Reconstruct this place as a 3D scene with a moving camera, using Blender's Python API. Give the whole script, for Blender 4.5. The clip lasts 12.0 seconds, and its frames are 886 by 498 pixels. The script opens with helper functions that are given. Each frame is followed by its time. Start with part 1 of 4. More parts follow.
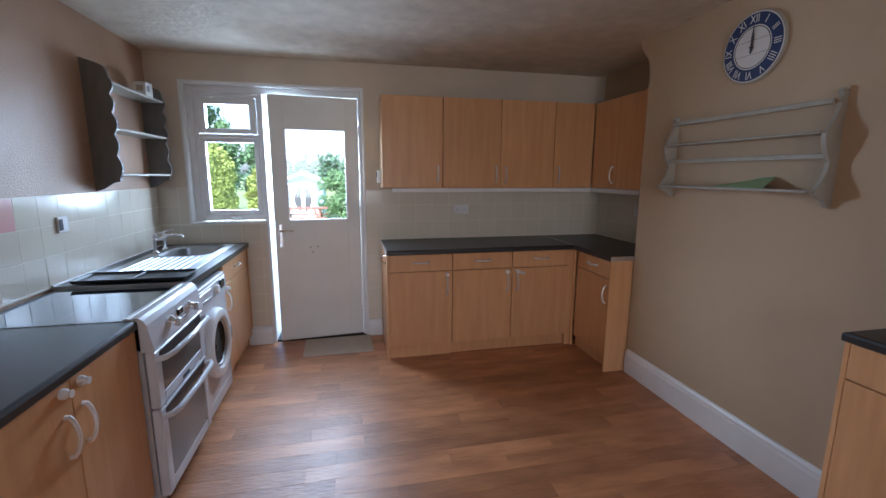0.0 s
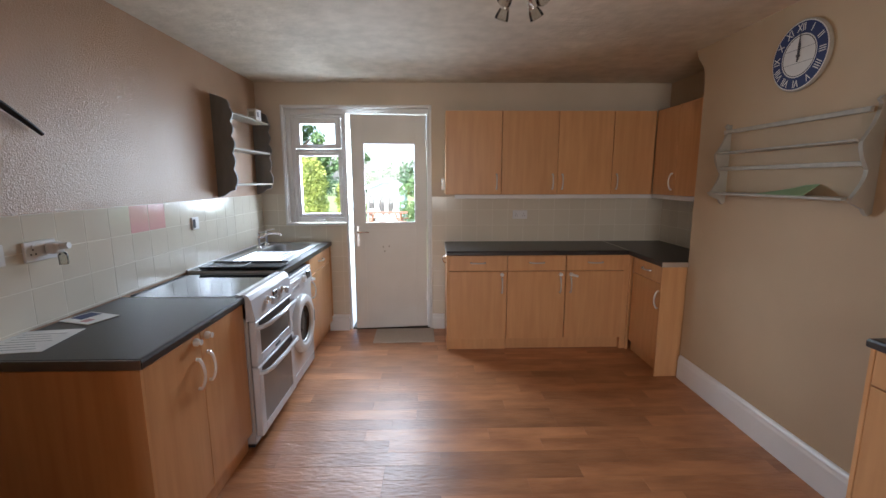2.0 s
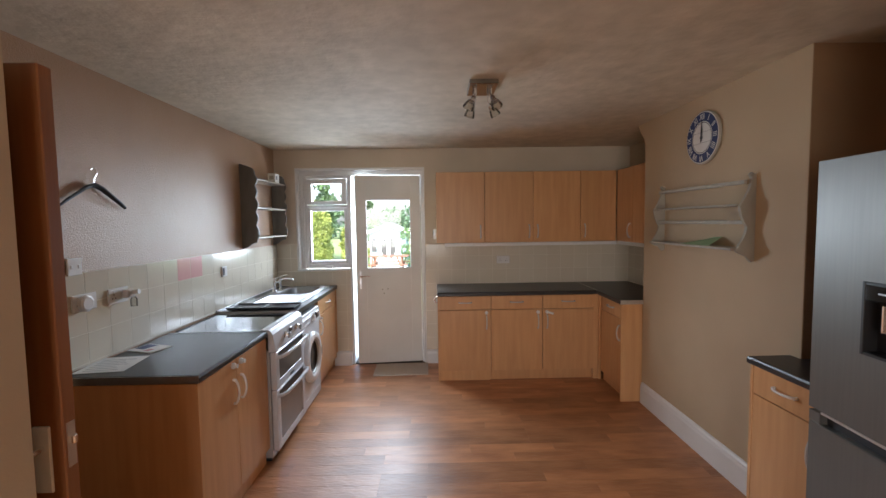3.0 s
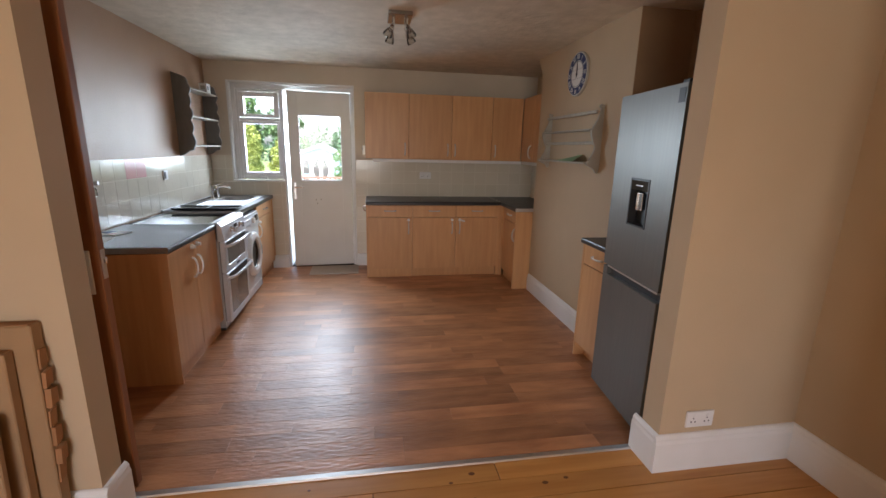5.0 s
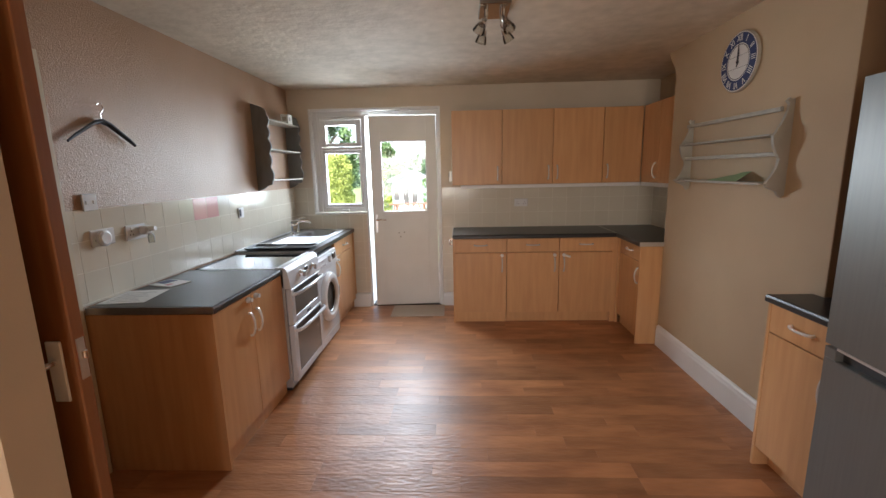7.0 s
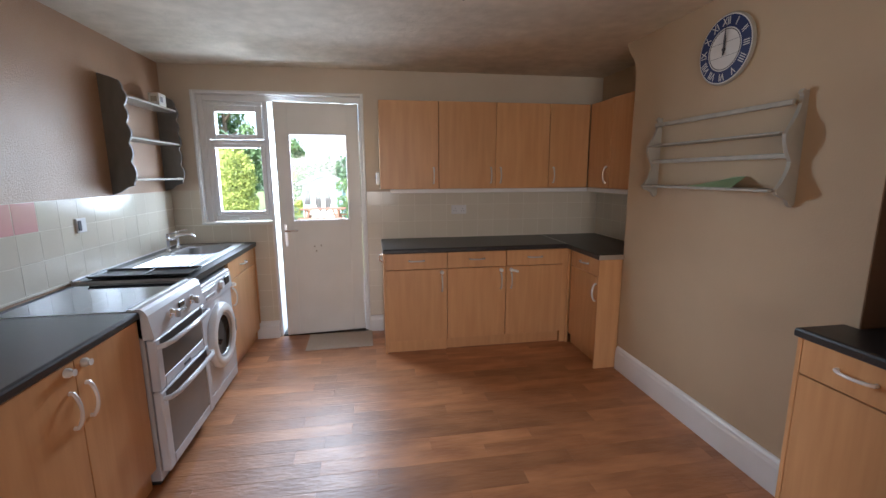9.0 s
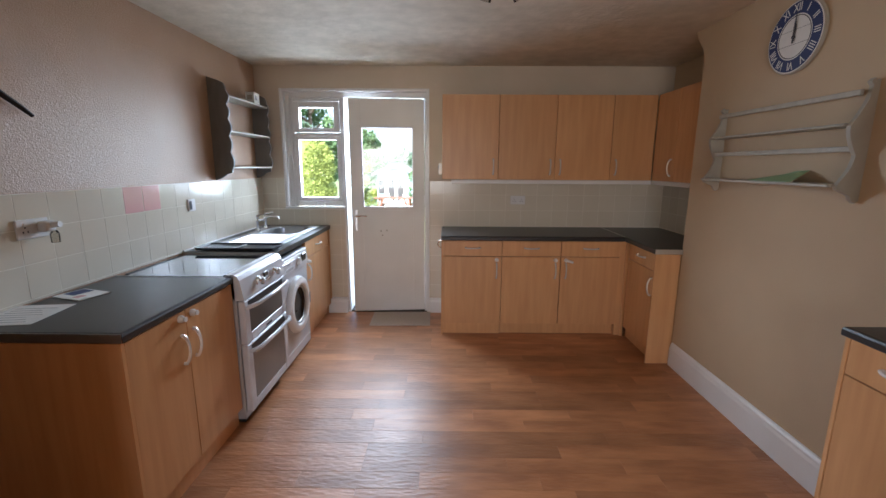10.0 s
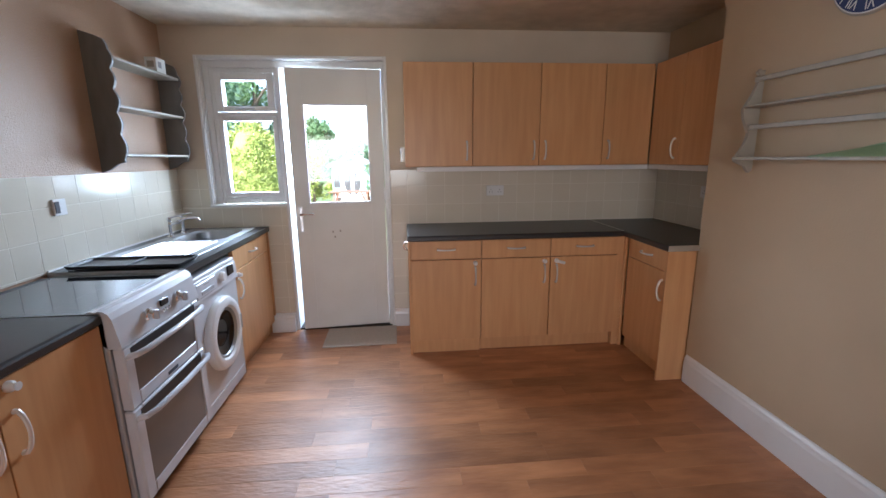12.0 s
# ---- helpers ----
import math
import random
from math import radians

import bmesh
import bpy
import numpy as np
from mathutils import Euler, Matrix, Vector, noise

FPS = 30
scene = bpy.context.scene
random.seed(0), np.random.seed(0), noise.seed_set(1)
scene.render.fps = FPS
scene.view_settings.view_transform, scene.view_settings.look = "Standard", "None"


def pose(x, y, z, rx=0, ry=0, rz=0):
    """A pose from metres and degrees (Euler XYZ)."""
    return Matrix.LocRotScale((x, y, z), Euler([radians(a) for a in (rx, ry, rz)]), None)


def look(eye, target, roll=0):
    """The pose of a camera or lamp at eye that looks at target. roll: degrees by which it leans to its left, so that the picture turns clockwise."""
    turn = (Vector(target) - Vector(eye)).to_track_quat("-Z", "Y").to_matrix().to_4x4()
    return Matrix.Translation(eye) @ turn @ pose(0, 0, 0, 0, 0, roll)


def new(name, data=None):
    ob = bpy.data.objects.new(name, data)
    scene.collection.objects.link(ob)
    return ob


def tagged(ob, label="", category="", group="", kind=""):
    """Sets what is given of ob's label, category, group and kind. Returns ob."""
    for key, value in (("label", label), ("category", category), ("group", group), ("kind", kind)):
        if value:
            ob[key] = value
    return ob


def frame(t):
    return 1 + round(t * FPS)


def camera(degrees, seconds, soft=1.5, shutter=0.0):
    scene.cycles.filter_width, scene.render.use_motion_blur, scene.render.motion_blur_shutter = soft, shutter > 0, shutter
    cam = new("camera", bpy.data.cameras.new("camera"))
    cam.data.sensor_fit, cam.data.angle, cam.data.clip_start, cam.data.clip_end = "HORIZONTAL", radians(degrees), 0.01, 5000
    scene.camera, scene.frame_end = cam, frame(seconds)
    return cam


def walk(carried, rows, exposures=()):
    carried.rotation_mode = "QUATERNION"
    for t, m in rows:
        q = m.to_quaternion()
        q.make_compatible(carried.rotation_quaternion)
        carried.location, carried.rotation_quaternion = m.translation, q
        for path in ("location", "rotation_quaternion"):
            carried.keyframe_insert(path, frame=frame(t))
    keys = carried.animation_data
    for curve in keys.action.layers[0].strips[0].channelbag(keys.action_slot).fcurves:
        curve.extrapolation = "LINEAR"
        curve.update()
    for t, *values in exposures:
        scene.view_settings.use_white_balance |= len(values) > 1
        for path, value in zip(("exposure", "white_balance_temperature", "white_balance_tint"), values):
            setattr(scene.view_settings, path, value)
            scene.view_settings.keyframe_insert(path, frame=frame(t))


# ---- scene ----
cam = camera(92.7, 12.0)
PATH = [
    (0, (0.579, 0.255, 1.512), (0.999, 2.18, 1.166), 0.3),
    (0.5, (0.455, 0.206, 1.508), (1.0, 2.098, 1.159), 0.2),
    (1, (0.415, 0.195, 1.514), (0.898, 2.108, 1.183), 0.4),
    (1.5, (0.507, 0.137, 1.522), (0.899, 2.072, 1.204), 0.1),
    (2, (0.728, -0.091, 1.534), (0.773, 1.883, 1.212), -0.1),
    (2.5, (0.797, -0.37, 1.55), (0.825, 1.604, 1.231), -0.6),
    (2.7, (0.832, -0.485, 1.593), (0.889, 1.502, 1.372), -0.8),
    (4.3, (0.843, -1.244, 1.667), (0.623, 0.744, 1.648), -0.1),
    (4.5, (0.822, -1.299, 1.618), (0.664, 0.688, 1.452), 0.2),
    (5, (0.916, -1.373, 1.528), (1.243, 0.546, 1.068), 1.4),
    (5.5, (0.954, -1.377, 1.544), (1.642, 0.461, 1.162), 2.4),
    (6, (0.88, -1.245, 1.555), (1.238, 0.683, 1.164), 0.4),
    (6.5, (0.902, -0.932, 1.56), (0.922, 1.035, 1.194), -1.2),
    (7, (0.929, -0.621, 1.548), (0.842, 1.344, 1.187), -1.2),
    (7.5, (0.904, -0.309, 1.53), (1.121, 1.648, 1.179), -0.7),
    (7.7, (0.934, -0.19, 1.542), (1.376, 1.726, 1.175), 0.1),
    (9.3, (0.77, 0.091, 1.524), (0.974, 2.051, 1.179), -0.5),
    (9.5, (0.793, 0.017, 1.524), (0.89, 1.984, 1.173), -0.2),
    (10, (0.888, -0.114, 1.523), (0.872, 1.848, 1.137), 0.3),
    (10.5, (0.916, -0.12, 1.533), (0.937, 1.838, 1.13), -0.6),
    (11, (0.932, -0.086, 1.53), (0.984, 1.873, 1.129), -0.8),
    (11.5, (0.891, 0.163, 1.476), (0.997, 2.12, 1.077), -0.6),
    (12, (0.838, 0.567, 1.465), (1.007, 2.515, 1.044), -0.6),
]
walk(cam, [(t, look(eye, target, roll)) for t, eye, target, roll in PATH],
     [(0, 2.15, 5200, 12), (2.0, 2.35, 5950, 13), (4.5, 2.2, 6150, 13), (5.5, 2.36, 6000, 12), (7.5, 2.45, 6350, 13), (9.5, 2.36, 5700, 13), (10.5, 2.36, 5900, 13), (12, 2.52, 5550, 13)])


# ---- world and light ----
world = bpy.data.worlds.new("sky")
scene.world = world
world.use_nodes = True
wn = world.node_tree.nodes
sky = wn.new("ShaderNodeTexSky")
sky.sky_type, sky.sun_disc = "NISHITA", False
sky.sun_elevation, sky.sun_rotation = radians(50), radians(200)
sky.air_density, sky.dust_density = 1.0, 3.0
wn["Background"].inputs[1].default_value = 0.15
world.node_tree.links.new(sky.outputs[0], wn["Background"].inputs[0])


def lamp(name, kind, m, energy, color, **more):
    data = bpy.data.lights.new(name, kind)
    data.energy, data.color = energy, color
    if kind == "SUN":
        data.angle = radians(12)
    else:
        data.shape, data.size, data.size_y = "RECTANGLE", more["size"], more["size_y"]
    ob = new(name, data)
    ob.matrix_world = m
    return ob


lamp("sun", "SUN", look((-10, -20, 30), (0, 12, 0)), 2.1, (1, 0.96, 0.90))
lamp("daylight_window", "AREA", look((-0.42, 4.68, 1.72), (0.1, 3.0, 0.95)), 9.5, (0.80, 0.92, 1.0), size=0.55, size_y=1.0)
lamp("daylight_door", "AREA", look((0.28, 4.70, 1.62), (0.45, 3.0, 0.55)), 19, (0.80, 0.92, 1.0), size=0.75, size_y=0.95)
lamp("daylight_dining", "AREA", look((0.3, -4.55, 1.40), (1.0, 0, 0.45)), 14.5, (1.0, 0.95, 0.90), size=1.9, size_y=1.2)


# ---- materials ----
def material(name, color, rough=0.5, metal=0.0, second=None, scale=8.0, stretch=(1, 1, 1), bump=0.0, bump_scale=200.0,
             detail=6.0, rand=0.0, spec=0.5, bump_dist=0.002, stain=0.0, rough_var=0.0, coat=0.0):
    m = bpy.data.materials.new(name)
    m.use_nodes = True
    n, l = m.node_tree.nodes, m.node_tree.links
    b = n["Principled BSDF"]
    b.inputs["Roughness"].default_value, b.inputs["Metallic"].default_value = rough, metal
    b.inputs["Specular IOR Level"].default_value = spec
    b.inputs["Coat Weight"].default_value = coat
    tc = n.new("ShaderNodeTexCoord")
    mp = n.new("ShaderNodeMapping")
    mp.inputs["Scale"].default_value = stretch
    l.new(tc.outputs["Object"], mp.inputs[0])
    info = n.new("ShaderNodeObjectInfo")
    sh = n.new("ShaderNodeVectorMath")
    sh.operation = "MULTIPLY_ADD"
    l.new(info.outputs["Random"], sh.inputs[0])
    sh.inputs[1].default_value = (7.3, 11.1, 5.7)
    l.new(mp.outputs[0], sh.inputs[2])
    no = n.new("ShaderNodeTexNoise")
    no.inputs["Scale"].default_value, no.inputs["Detail"].default_value = scale, detail
    l.new(sh.outputs[0], no.inputs["Vector"])
    ramp = n.new("ShaderNodeMapRange")
    ramp.inputs[1].default_value, ramp.inputs[2].default_value = 0.32, 0.68
    l.new(no.outputs[0], ramp.inputs[0])
    mix = n.new("ShaderNodeMix")
    mix.data_type = "RGBA"
    c2 = second or [c * 0.93 for c in color]
    mix.inputs[6].default_value, mix.inputs[7].default_value = (*color, 1), (*c2, 1)
    l.new(ramp.outputs[0], mix.inputs[0])
    out = mix.outputs[2]
    if stain:
        big = n.new("ShaderNodeTexNoise")
        big.inputs["Scale"].default_value, big.inputs["Detail"].default_value = 1.3, 3.0
        l.new(tc.outputs["Object"], big.inputs["Vector"])
        hs = n.new("ShaderNodeHueSaturation")
        mr = n.new("ShaderNodeMapRange")
        mr.inputs[1].default_value, mr.inputs[2].default_value = 0.3, 0.7
        mr.inputs[3].default_value, mr.inputs[4].default_value = 1 - stain, 1 + stain * 0.4
        l.new(big.outputs[0], mr.inputs[0])
        l.new(mr.outputs[0], hs.inputs["Value"])
        l.new(out, hs.inputs["Color"])
        out = hs.outputs[0]
    if rand:
        hs = n.new("ShaderNodeHueSaturation")
        mr = n.new("ShaderNodeMapRange")
        mr.inputs[3].default_value, mr.inputs[4].default_value = 1 - rand, 1 + rand
        l.new(info.outputs["Random"], mr.inputs[0])
        l.new(mr.outputs[0], hs.inputs["Value"])
        l.new(out, hs.inputs["Color"])
        out = hs.outputs[0]
    l.new(out, b.inputs["Base Color"])
    if rough_var:
        mr = n.new("ShaderNodeMapRange")
        mr.inputs[3].default_value, mr.inputs[4].default_value = rough - rough_var, rough + rough_var
        l.new(no.outputs[0], mr.inputs[0])
        l.new(mr.outputs[0], b.inputs["Roughness"])
    if bump:
        bn = n.new("ShaderNodeTexNoise")
        bn.inputs["Scale"].default_value, bn.inputs["Detail"].default_value = bump_scale, 3.0
        l.new(mp.outputs[0], bn.inputs["Vector"])
        bu = n.new("ShaderNodeBump")
        bu.inputs["Strength"].default_value, bu.inputs["Distance"].default_value = bump, bump_dist
        l.new(bn.outputs[0], bu.inputs["Height"])
        l.new(bu.outputs[0], b.inputs["Normal"])
    return m


def glass(name, tint=(1, 1, 1), rough=0.0):
    m = bpy.data.materials.new(name)
    m.use_nodes = True
    n, l = m.node_tree.nodes, m.node_tree.links
    n.remove(n["Principled BSDF"])
    tr, gl, fr, mx = (n.new("ShaderNode" + k) for k in ("BsdfTransparent", "BsdfGlossy", "Fresnel", "MixShader"))
    tr.inputs[0].default_value, gl.inputs["Roughness"].default_value = (*tint, 1), rough
    fr.inputs[0].default_value = 1.45
    l.new(fr.outputs[0], mx.inputs[0]), l.new(tr.outputs[0], mx.inputs[1]), l.new(gl.outputs[0], mx.inputs[2])
    l.new(mx.outputs[0], n["Material Output"].inputs[0])
    return m


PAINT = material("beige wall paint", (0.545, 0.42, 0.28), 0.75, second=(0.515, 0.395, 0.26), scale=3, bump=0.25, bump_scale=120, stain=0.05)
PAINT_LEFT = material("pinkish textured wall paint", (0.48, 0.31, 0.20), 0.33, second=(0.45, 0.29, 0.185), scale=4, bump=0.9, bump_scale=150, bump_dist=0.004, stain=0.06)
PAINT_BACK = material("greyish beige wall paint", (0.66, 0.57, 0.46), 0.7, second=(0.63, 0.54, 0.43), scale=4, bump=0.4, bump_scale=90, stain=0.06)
CEIL = material("stippled ceiling paint", (0.72, 0.64, 0.52), 0.8, second=(0.60, 0.53, 0.42), scale=9, detail=9, bump=0.6, bump_scale=22, bump_dist=0.007, stain=0.14)
WHITE = material("white gloss paint", (0.82, 0.82, 0.82), 0.32, second=(0.78, 0.78, 0.77), scale=5, bump=0.08, bump_scale=60)
DOORWHITE = material("off-white door paint", (0.80, 0.79, 0.76), 0.4, second=(0.74, 0.73, 0.69), scale=2.5, bump=0.1, bump_scale=80, stain=0.06)
PVC = material("white plastic", (0.80, 0.80, 0.80), 0.3)
BEECH = material("beech laminate", (0.66, 0.365, 0.165), 0.36, second=(0.58, 0.305, 0.13), scale=3, stretch=(9, 9, 0.7), detail=8, rand=0.05, bump=0.04, bump_scale=40)
BEECH_EDGE = material("pale beech edging", (0.62, 0.40, 0.20), 0.45, second=(0.55, 0.34, 0.16), scale=3, stretch=(9, 9, 0.7))
WORKTOP = material("black speckled laminate worktop", (0.018, 0.018, 0.02), 0.34, second=(0.035, 0.034, 0.034), scale=160, bump=0.12, bump_scale=500, rough_var=0.06)
ALU = material("brushed aluminium strip", (0.72, 0.72, 0.72), 0.32, 1.0, scale=20)
CHROME = material("chrome", (0.90, 0.90, 0.91), 0.2, 1.0, scale=10)
HANDLE = material("polished chrome handle", (0.93, 0.92, 0.91), 0.22, 0.4, scale=10)
DARKCHROME = material("dark chrome plate", (0.38, 0.37, 0.36), 0.16, 1.0, scale=10)
STEEL = material("stainless steel", (0.46, 0.47, 0.48), 0.38, 1.0, scale=14, stretch=(1, 12, 1), rough_var=0.08)
FRIDGE = material("brushed silver fridge panel", (0.165, 0.162, 0.15), 0.40, 0.5, second=(0.153, 0.15, 0.14), scale=3, stretch=(30, 30, 1), rough_var=0.05)
APPL = material("white enamel", (0.62, 0.63, 0.66), 0.22)
SILVER = material("silver grey enamel", (0.50, 0.51, 0.53), 0.26, 0.25)
BLACKGLASS = material("black ceramic glass", (0.012, 0.012, 0.014), 0.06, spec=0.6)
OVENGLASS = material("smoked oven glass", (0.13, 0.115, 0.105), 0.10, spec=0.8)
BLACK = material("black plastic", (0.02, 0.02, 0.022), 0.4)
GREY = material("grey painted wood", (0.205, 0.205, 0.20), 0.5, second=(0.17, 0.17, 0.168), scale=6, stretch=(4, 1, 1), bump=0.15, bump_scale=60)
RACKPAINT = material("pale grey painted wood", (0.42, 0.39, 0.33), 0.55, second=(0.36, 0.335, 0.28), scale=7, stretch=(1, 4, 1), bump=0.15, bump_scale=60)
TILE = material("cream glazed tile", (0.70, 0.65, 0.545), 0.16, second=(0.68, 0.625, 0.515), scale=2, rand=0.02, bump=0.05, bump_scale=7, bump_dist=0.003)
PINK = material("pink glazed tile", (0.76, 0.43, 0.43), 0.14, second=(0.73, 0.40, 0.40), scale=2)
GROUT = material("cream grout", (0.84, 0.80, 0.70), 0.85, scale=60)
PLANK = material("oak effect vinyl plank", (0.52, 0.24, 0.108), 0.38, second=(0.33, 0.138, 0.058), scale=1.9, stretch=(1.7, 6, 1), detail=6, rand=0.22, bump=0.9, bump_scale=9, bump_dist=0.0042, rough_var=0.08)
PINE = material("varnished pine board", (0.62, 0.30, 0.085), 0.32, second=(0.50, 0.215, 0.05), scale=2.0, stretch=(1.0, 12, 1), detail=8, rand=0.13, bump=0.2, bump_scale=8, rough_var=0.08)
KNOT = material("dark pine knot", (0.14, 0.05, 0.015), 0.4, scale=30)
DARK = material("dark gap", (0.03, 0.022, 0.016), 0.9)
TIMBER = material("varnished brown door timber", (0.31, 0.125, 0.045), 0.34, second=(0.22, 0.08, 0.028), scale=2.5, stretch=(10, 10, 0.7), detail=8)
CARD = material("brown cardboard", (0.36, 0.225, 0.115), 0.8, second=(0.32, 0.195, 0.098), scale=5, rand=0.06, bump=0.1, bump_scale=90)
CARD2 = material("reddish brown cardboard", (0.35, 0.17, 0.07), 0.75, second=(0.31, 0.15, 0.06), scale=5)
PAPER = material("white paper", (0.78, 0.78, 0.76), 0.7, scale=20)
INK = material("dark print", (0.06, 0.06, 0.075), 0.7)
NAVY = material("navy blue print", (0.014, 0.032, 0.13), 0.5, scale=20)
MAT = material("grey beige woven mat", (0.52, 0.45, 0.38), 0.95, second=(0.43, 0.37, 0.31), scale=90, bump=0.8, bump_scale=300)
BROWNSHADE = material("brown wall paint with alcove shade", (0.33, 0.20, 0.11), 0.75, second=(0.30, 0.18, 0.10), scale=4, bump=0.2)
GREEN = material("pale green leaflet", (0.27, 0.40, 0.22), 0.6)
CLEAR = glass("window glass")
BULB = glass("frosted lamp glass", (0.85, 0.84, 0.8), 0.1)
GRASS = material("lawn", (0.17, 0.24, 0.07), 0.9, second=(0.22, 0.27, 0.10), scale=6, bump=0.5, bump_scale=60)
PATIO = material("pale paving", (0.50, 0.47, 0.42), 0.85, second=(0.42, 0.40, 0.36), scale=5)
SHEDBLUE = material("pale blue painted boards", (0.45, 0.62, 0.66), 0.6, second=(0.40, 0.56, 0.61), scale=4)
SHEDROOF = material("grey roof felt", (0.30, 0.31, 0.33), 0.9, scale=30)
SHEDGLASS = material("shed door glass", (0.10, 0.10, 0.10), 0.15)
BENCHWOOD = material("red-brown stained bench wood", (0.27, 0.12, 0.07), 0.7, scale=6)
BARK = material("bark", (0.12, 0.09, 0.06), 0.9, scale=20, bump=0.6, bump_scale=30)
LEAF_LIGHT = material("yellow-green conifer leaf", (0.35, 0.39, 0.10), 0.85, second=(0.25, 0.31, 0.08), scale=3, spec=0.1)
LEAF = material("green leaf", (0.17, 0.26, 0.11), 0.85, second=(0.12, 0.21, 0.09), scale=2, spec=0.1)
LEAF_DARK = material("dark green leaf", (0.12, 0.19, 0.11), 0.85, second=(0.09, 0.15, 0.09), scale=1, spec=0.1)
BRICKOUT = material("house render", (0.5, 0.45, 0.4), 0.9, scale=5)


# ---- mesh helpers ----
def box(bm, x0, x1, y0, y1, z0, z1, bevel=0.0, seg=1):
    r = bmesh.ops.create_cube(bm, size=1, matrix=Matrix.Translation(((x0 + x1) / 2, (y0 + y1) / 2, (z0 + z1) / 2)) @ Matrix.Diagonal((x1 - x0, y1 - y0, z1 - z0, 1)))
    if bevel:
        es = list({e for v in r["verts"] for e in v.link_edges})
        bmesh.ops.bevel(bm, geom=es, offset=bevel, segments=seg, affect="EDGES", profile=0.5)
    return bm


def B(*a, bevel=0.0, seg=1):
    return box(bmesh.new(), *a, bevel=bevel, seg=seg)


def loft(bm, loops, closed=True, cap0=True, cap1=True):
    rows = [[bm.verts.new(p) for p in loop] for loop in loops]
    k = len(rows[0])
    for a, b in zip(rows, rows[1:]):
        for i in range(k if closed else k - 1):
            j = (i + 1) % k
            bm.faces.new((a[i], a[j], b[j], b[i]))
    if cap0:
        bm.faces.new(rows[0][::-1])
    if cap1:
        bm.faces.new(rows[-1])
    bmesh.ops.recalc_face_normals(bm, faces=bm.faces)
    return bm


def tube(bm, pts, radius, k=8, flat=1.0):
    pts = [Vector(p) for p in pts]
    loops = []
    side = None
    for i, p in enumerate(pts):
        d = (pts[min(i + 1, len(pts) - 1)] - pts[max(i - 1, 0)]).normalized()
        if side is None:
            side = d.orthogonal().normalized()
        side = (side - d * side.dot(d)).normalized()
        up = d.cross(side)
        r = radius[i] if isinstance(radius, (list, tuple)) else radius
        loops.append([p + side * (r * math.cos(2 * math.pi * j / k)) + up * (r * flat * math.sin(2 * math.pi * j / k)) for j in range(k)])
    return loft(bm, loops)


def lathe(bm, profile, m=None, k=40, cap0=True, cap1=True):
    """profile: (radius, height) pairs, turned about z, then placed by m."""
    m = m or Matrix()
    return loft(bm, [[m @ Vector((r * math.cos(2 * math.pi * j / k), r * math.sin(2 * math.pi * j / k), h)) for j in range(k)] for r, h in profile], True, cap0, cap1)


def prism(bm, outline, m, thick):
    """An outline of (u, v) pairs pushed out by thick along m's z."""
    return loft(bm, [[m @ Vector((u, v, 0)) for u, v in outline], [m @ Vector((u, v, thick)) for u, v in outline]])


def rrect(w, h, r, n=5):
    out = []
    for cx, cy, a in ((w / 2 - r, h / 2 - r, 0), (-w / 2 + r, h / 2 - r, 90), (-w / 2 + r, -h / 2 + r, 180), (w / 2 - r, -h / 2 + r, 270)):
        out += [(cx + r * math.cos(radians(a + 90 * i / n)), cy + r * math.sin(radians(a + 90 * i / n))) for i in range(n + 1)]
    return out


def part(name, bm, material, parent=None, label="", smooth=False):
    me = bpy.data.meshes.new(name)
    bm.to_mesh(me)
    bm.free()
    me.materials.append(material)
    if smooth:
        me.shade_smooth()
        me.set_sharp_from_angle(angle=radians(35))
    ob = new(name, me)
    ob.parent = parent
    if label:
        ob["label"] = label
    return ob


def thing(name, m, label, category, group=""):
    ob = new(name)
    ob.empty_display_size = 0.1
    ob.matrix_world = m
    return tagged(ob, label, category, group)


def structure(name, bm, material, label=""):
    return tagged(part(name, bm, material), label, "", "", "structure")


def lettering(name, words, size, m, material, parent):
    cu = bpy.data.curves.new(name, "FONT")
    cu.body, cu.size, cu.align_x, cu.align_y, cu.extrude = words, size, "CENTER", "CENTER", 0.0006
    tmp = bpy.data.objects.new(name, cu)
    me = bpy.data.meshes.new_from_object(tmp)
    bpy.data.objects.remove(tmp)
    me.materials.clear()
    me.materials.append(material)
    ob = new(name, me)
    ob.parent = parent
    ob.matrix_basis = m
    return ob


# ---- plan ----
XL, XR, XB = -0.97, 3.05, 2.652          # left wall, right wall, chimney breast
YB, YN0, YN1 = 4.16, 0.222, 0.352        # back wall, the two faces of the wall with the wide opening
YD = -4.4                                # far wall of the dining room
ZC, ZL = 2.455, 2.318                      # ceiling, underside of the lintel
JL, JR = -0.146, 2.275                   # jambs of the wide opening
SILL = 1.094
ZD = 2.525                               # dining room ceiling

bm = bmesh.new()
box(bm, XL - 0.15, XR + 0.15, 0.39, YB + 0.3, -0.12, -0.004)
structure("floor_kitchen", bm, DARK)
bm = bmesh.new()
box(bm, XL - 0.15, XR + 0.15, YD - 0.3, 0.39, -0.12, -0.004)
structure("floor_dining", bm, DARK)

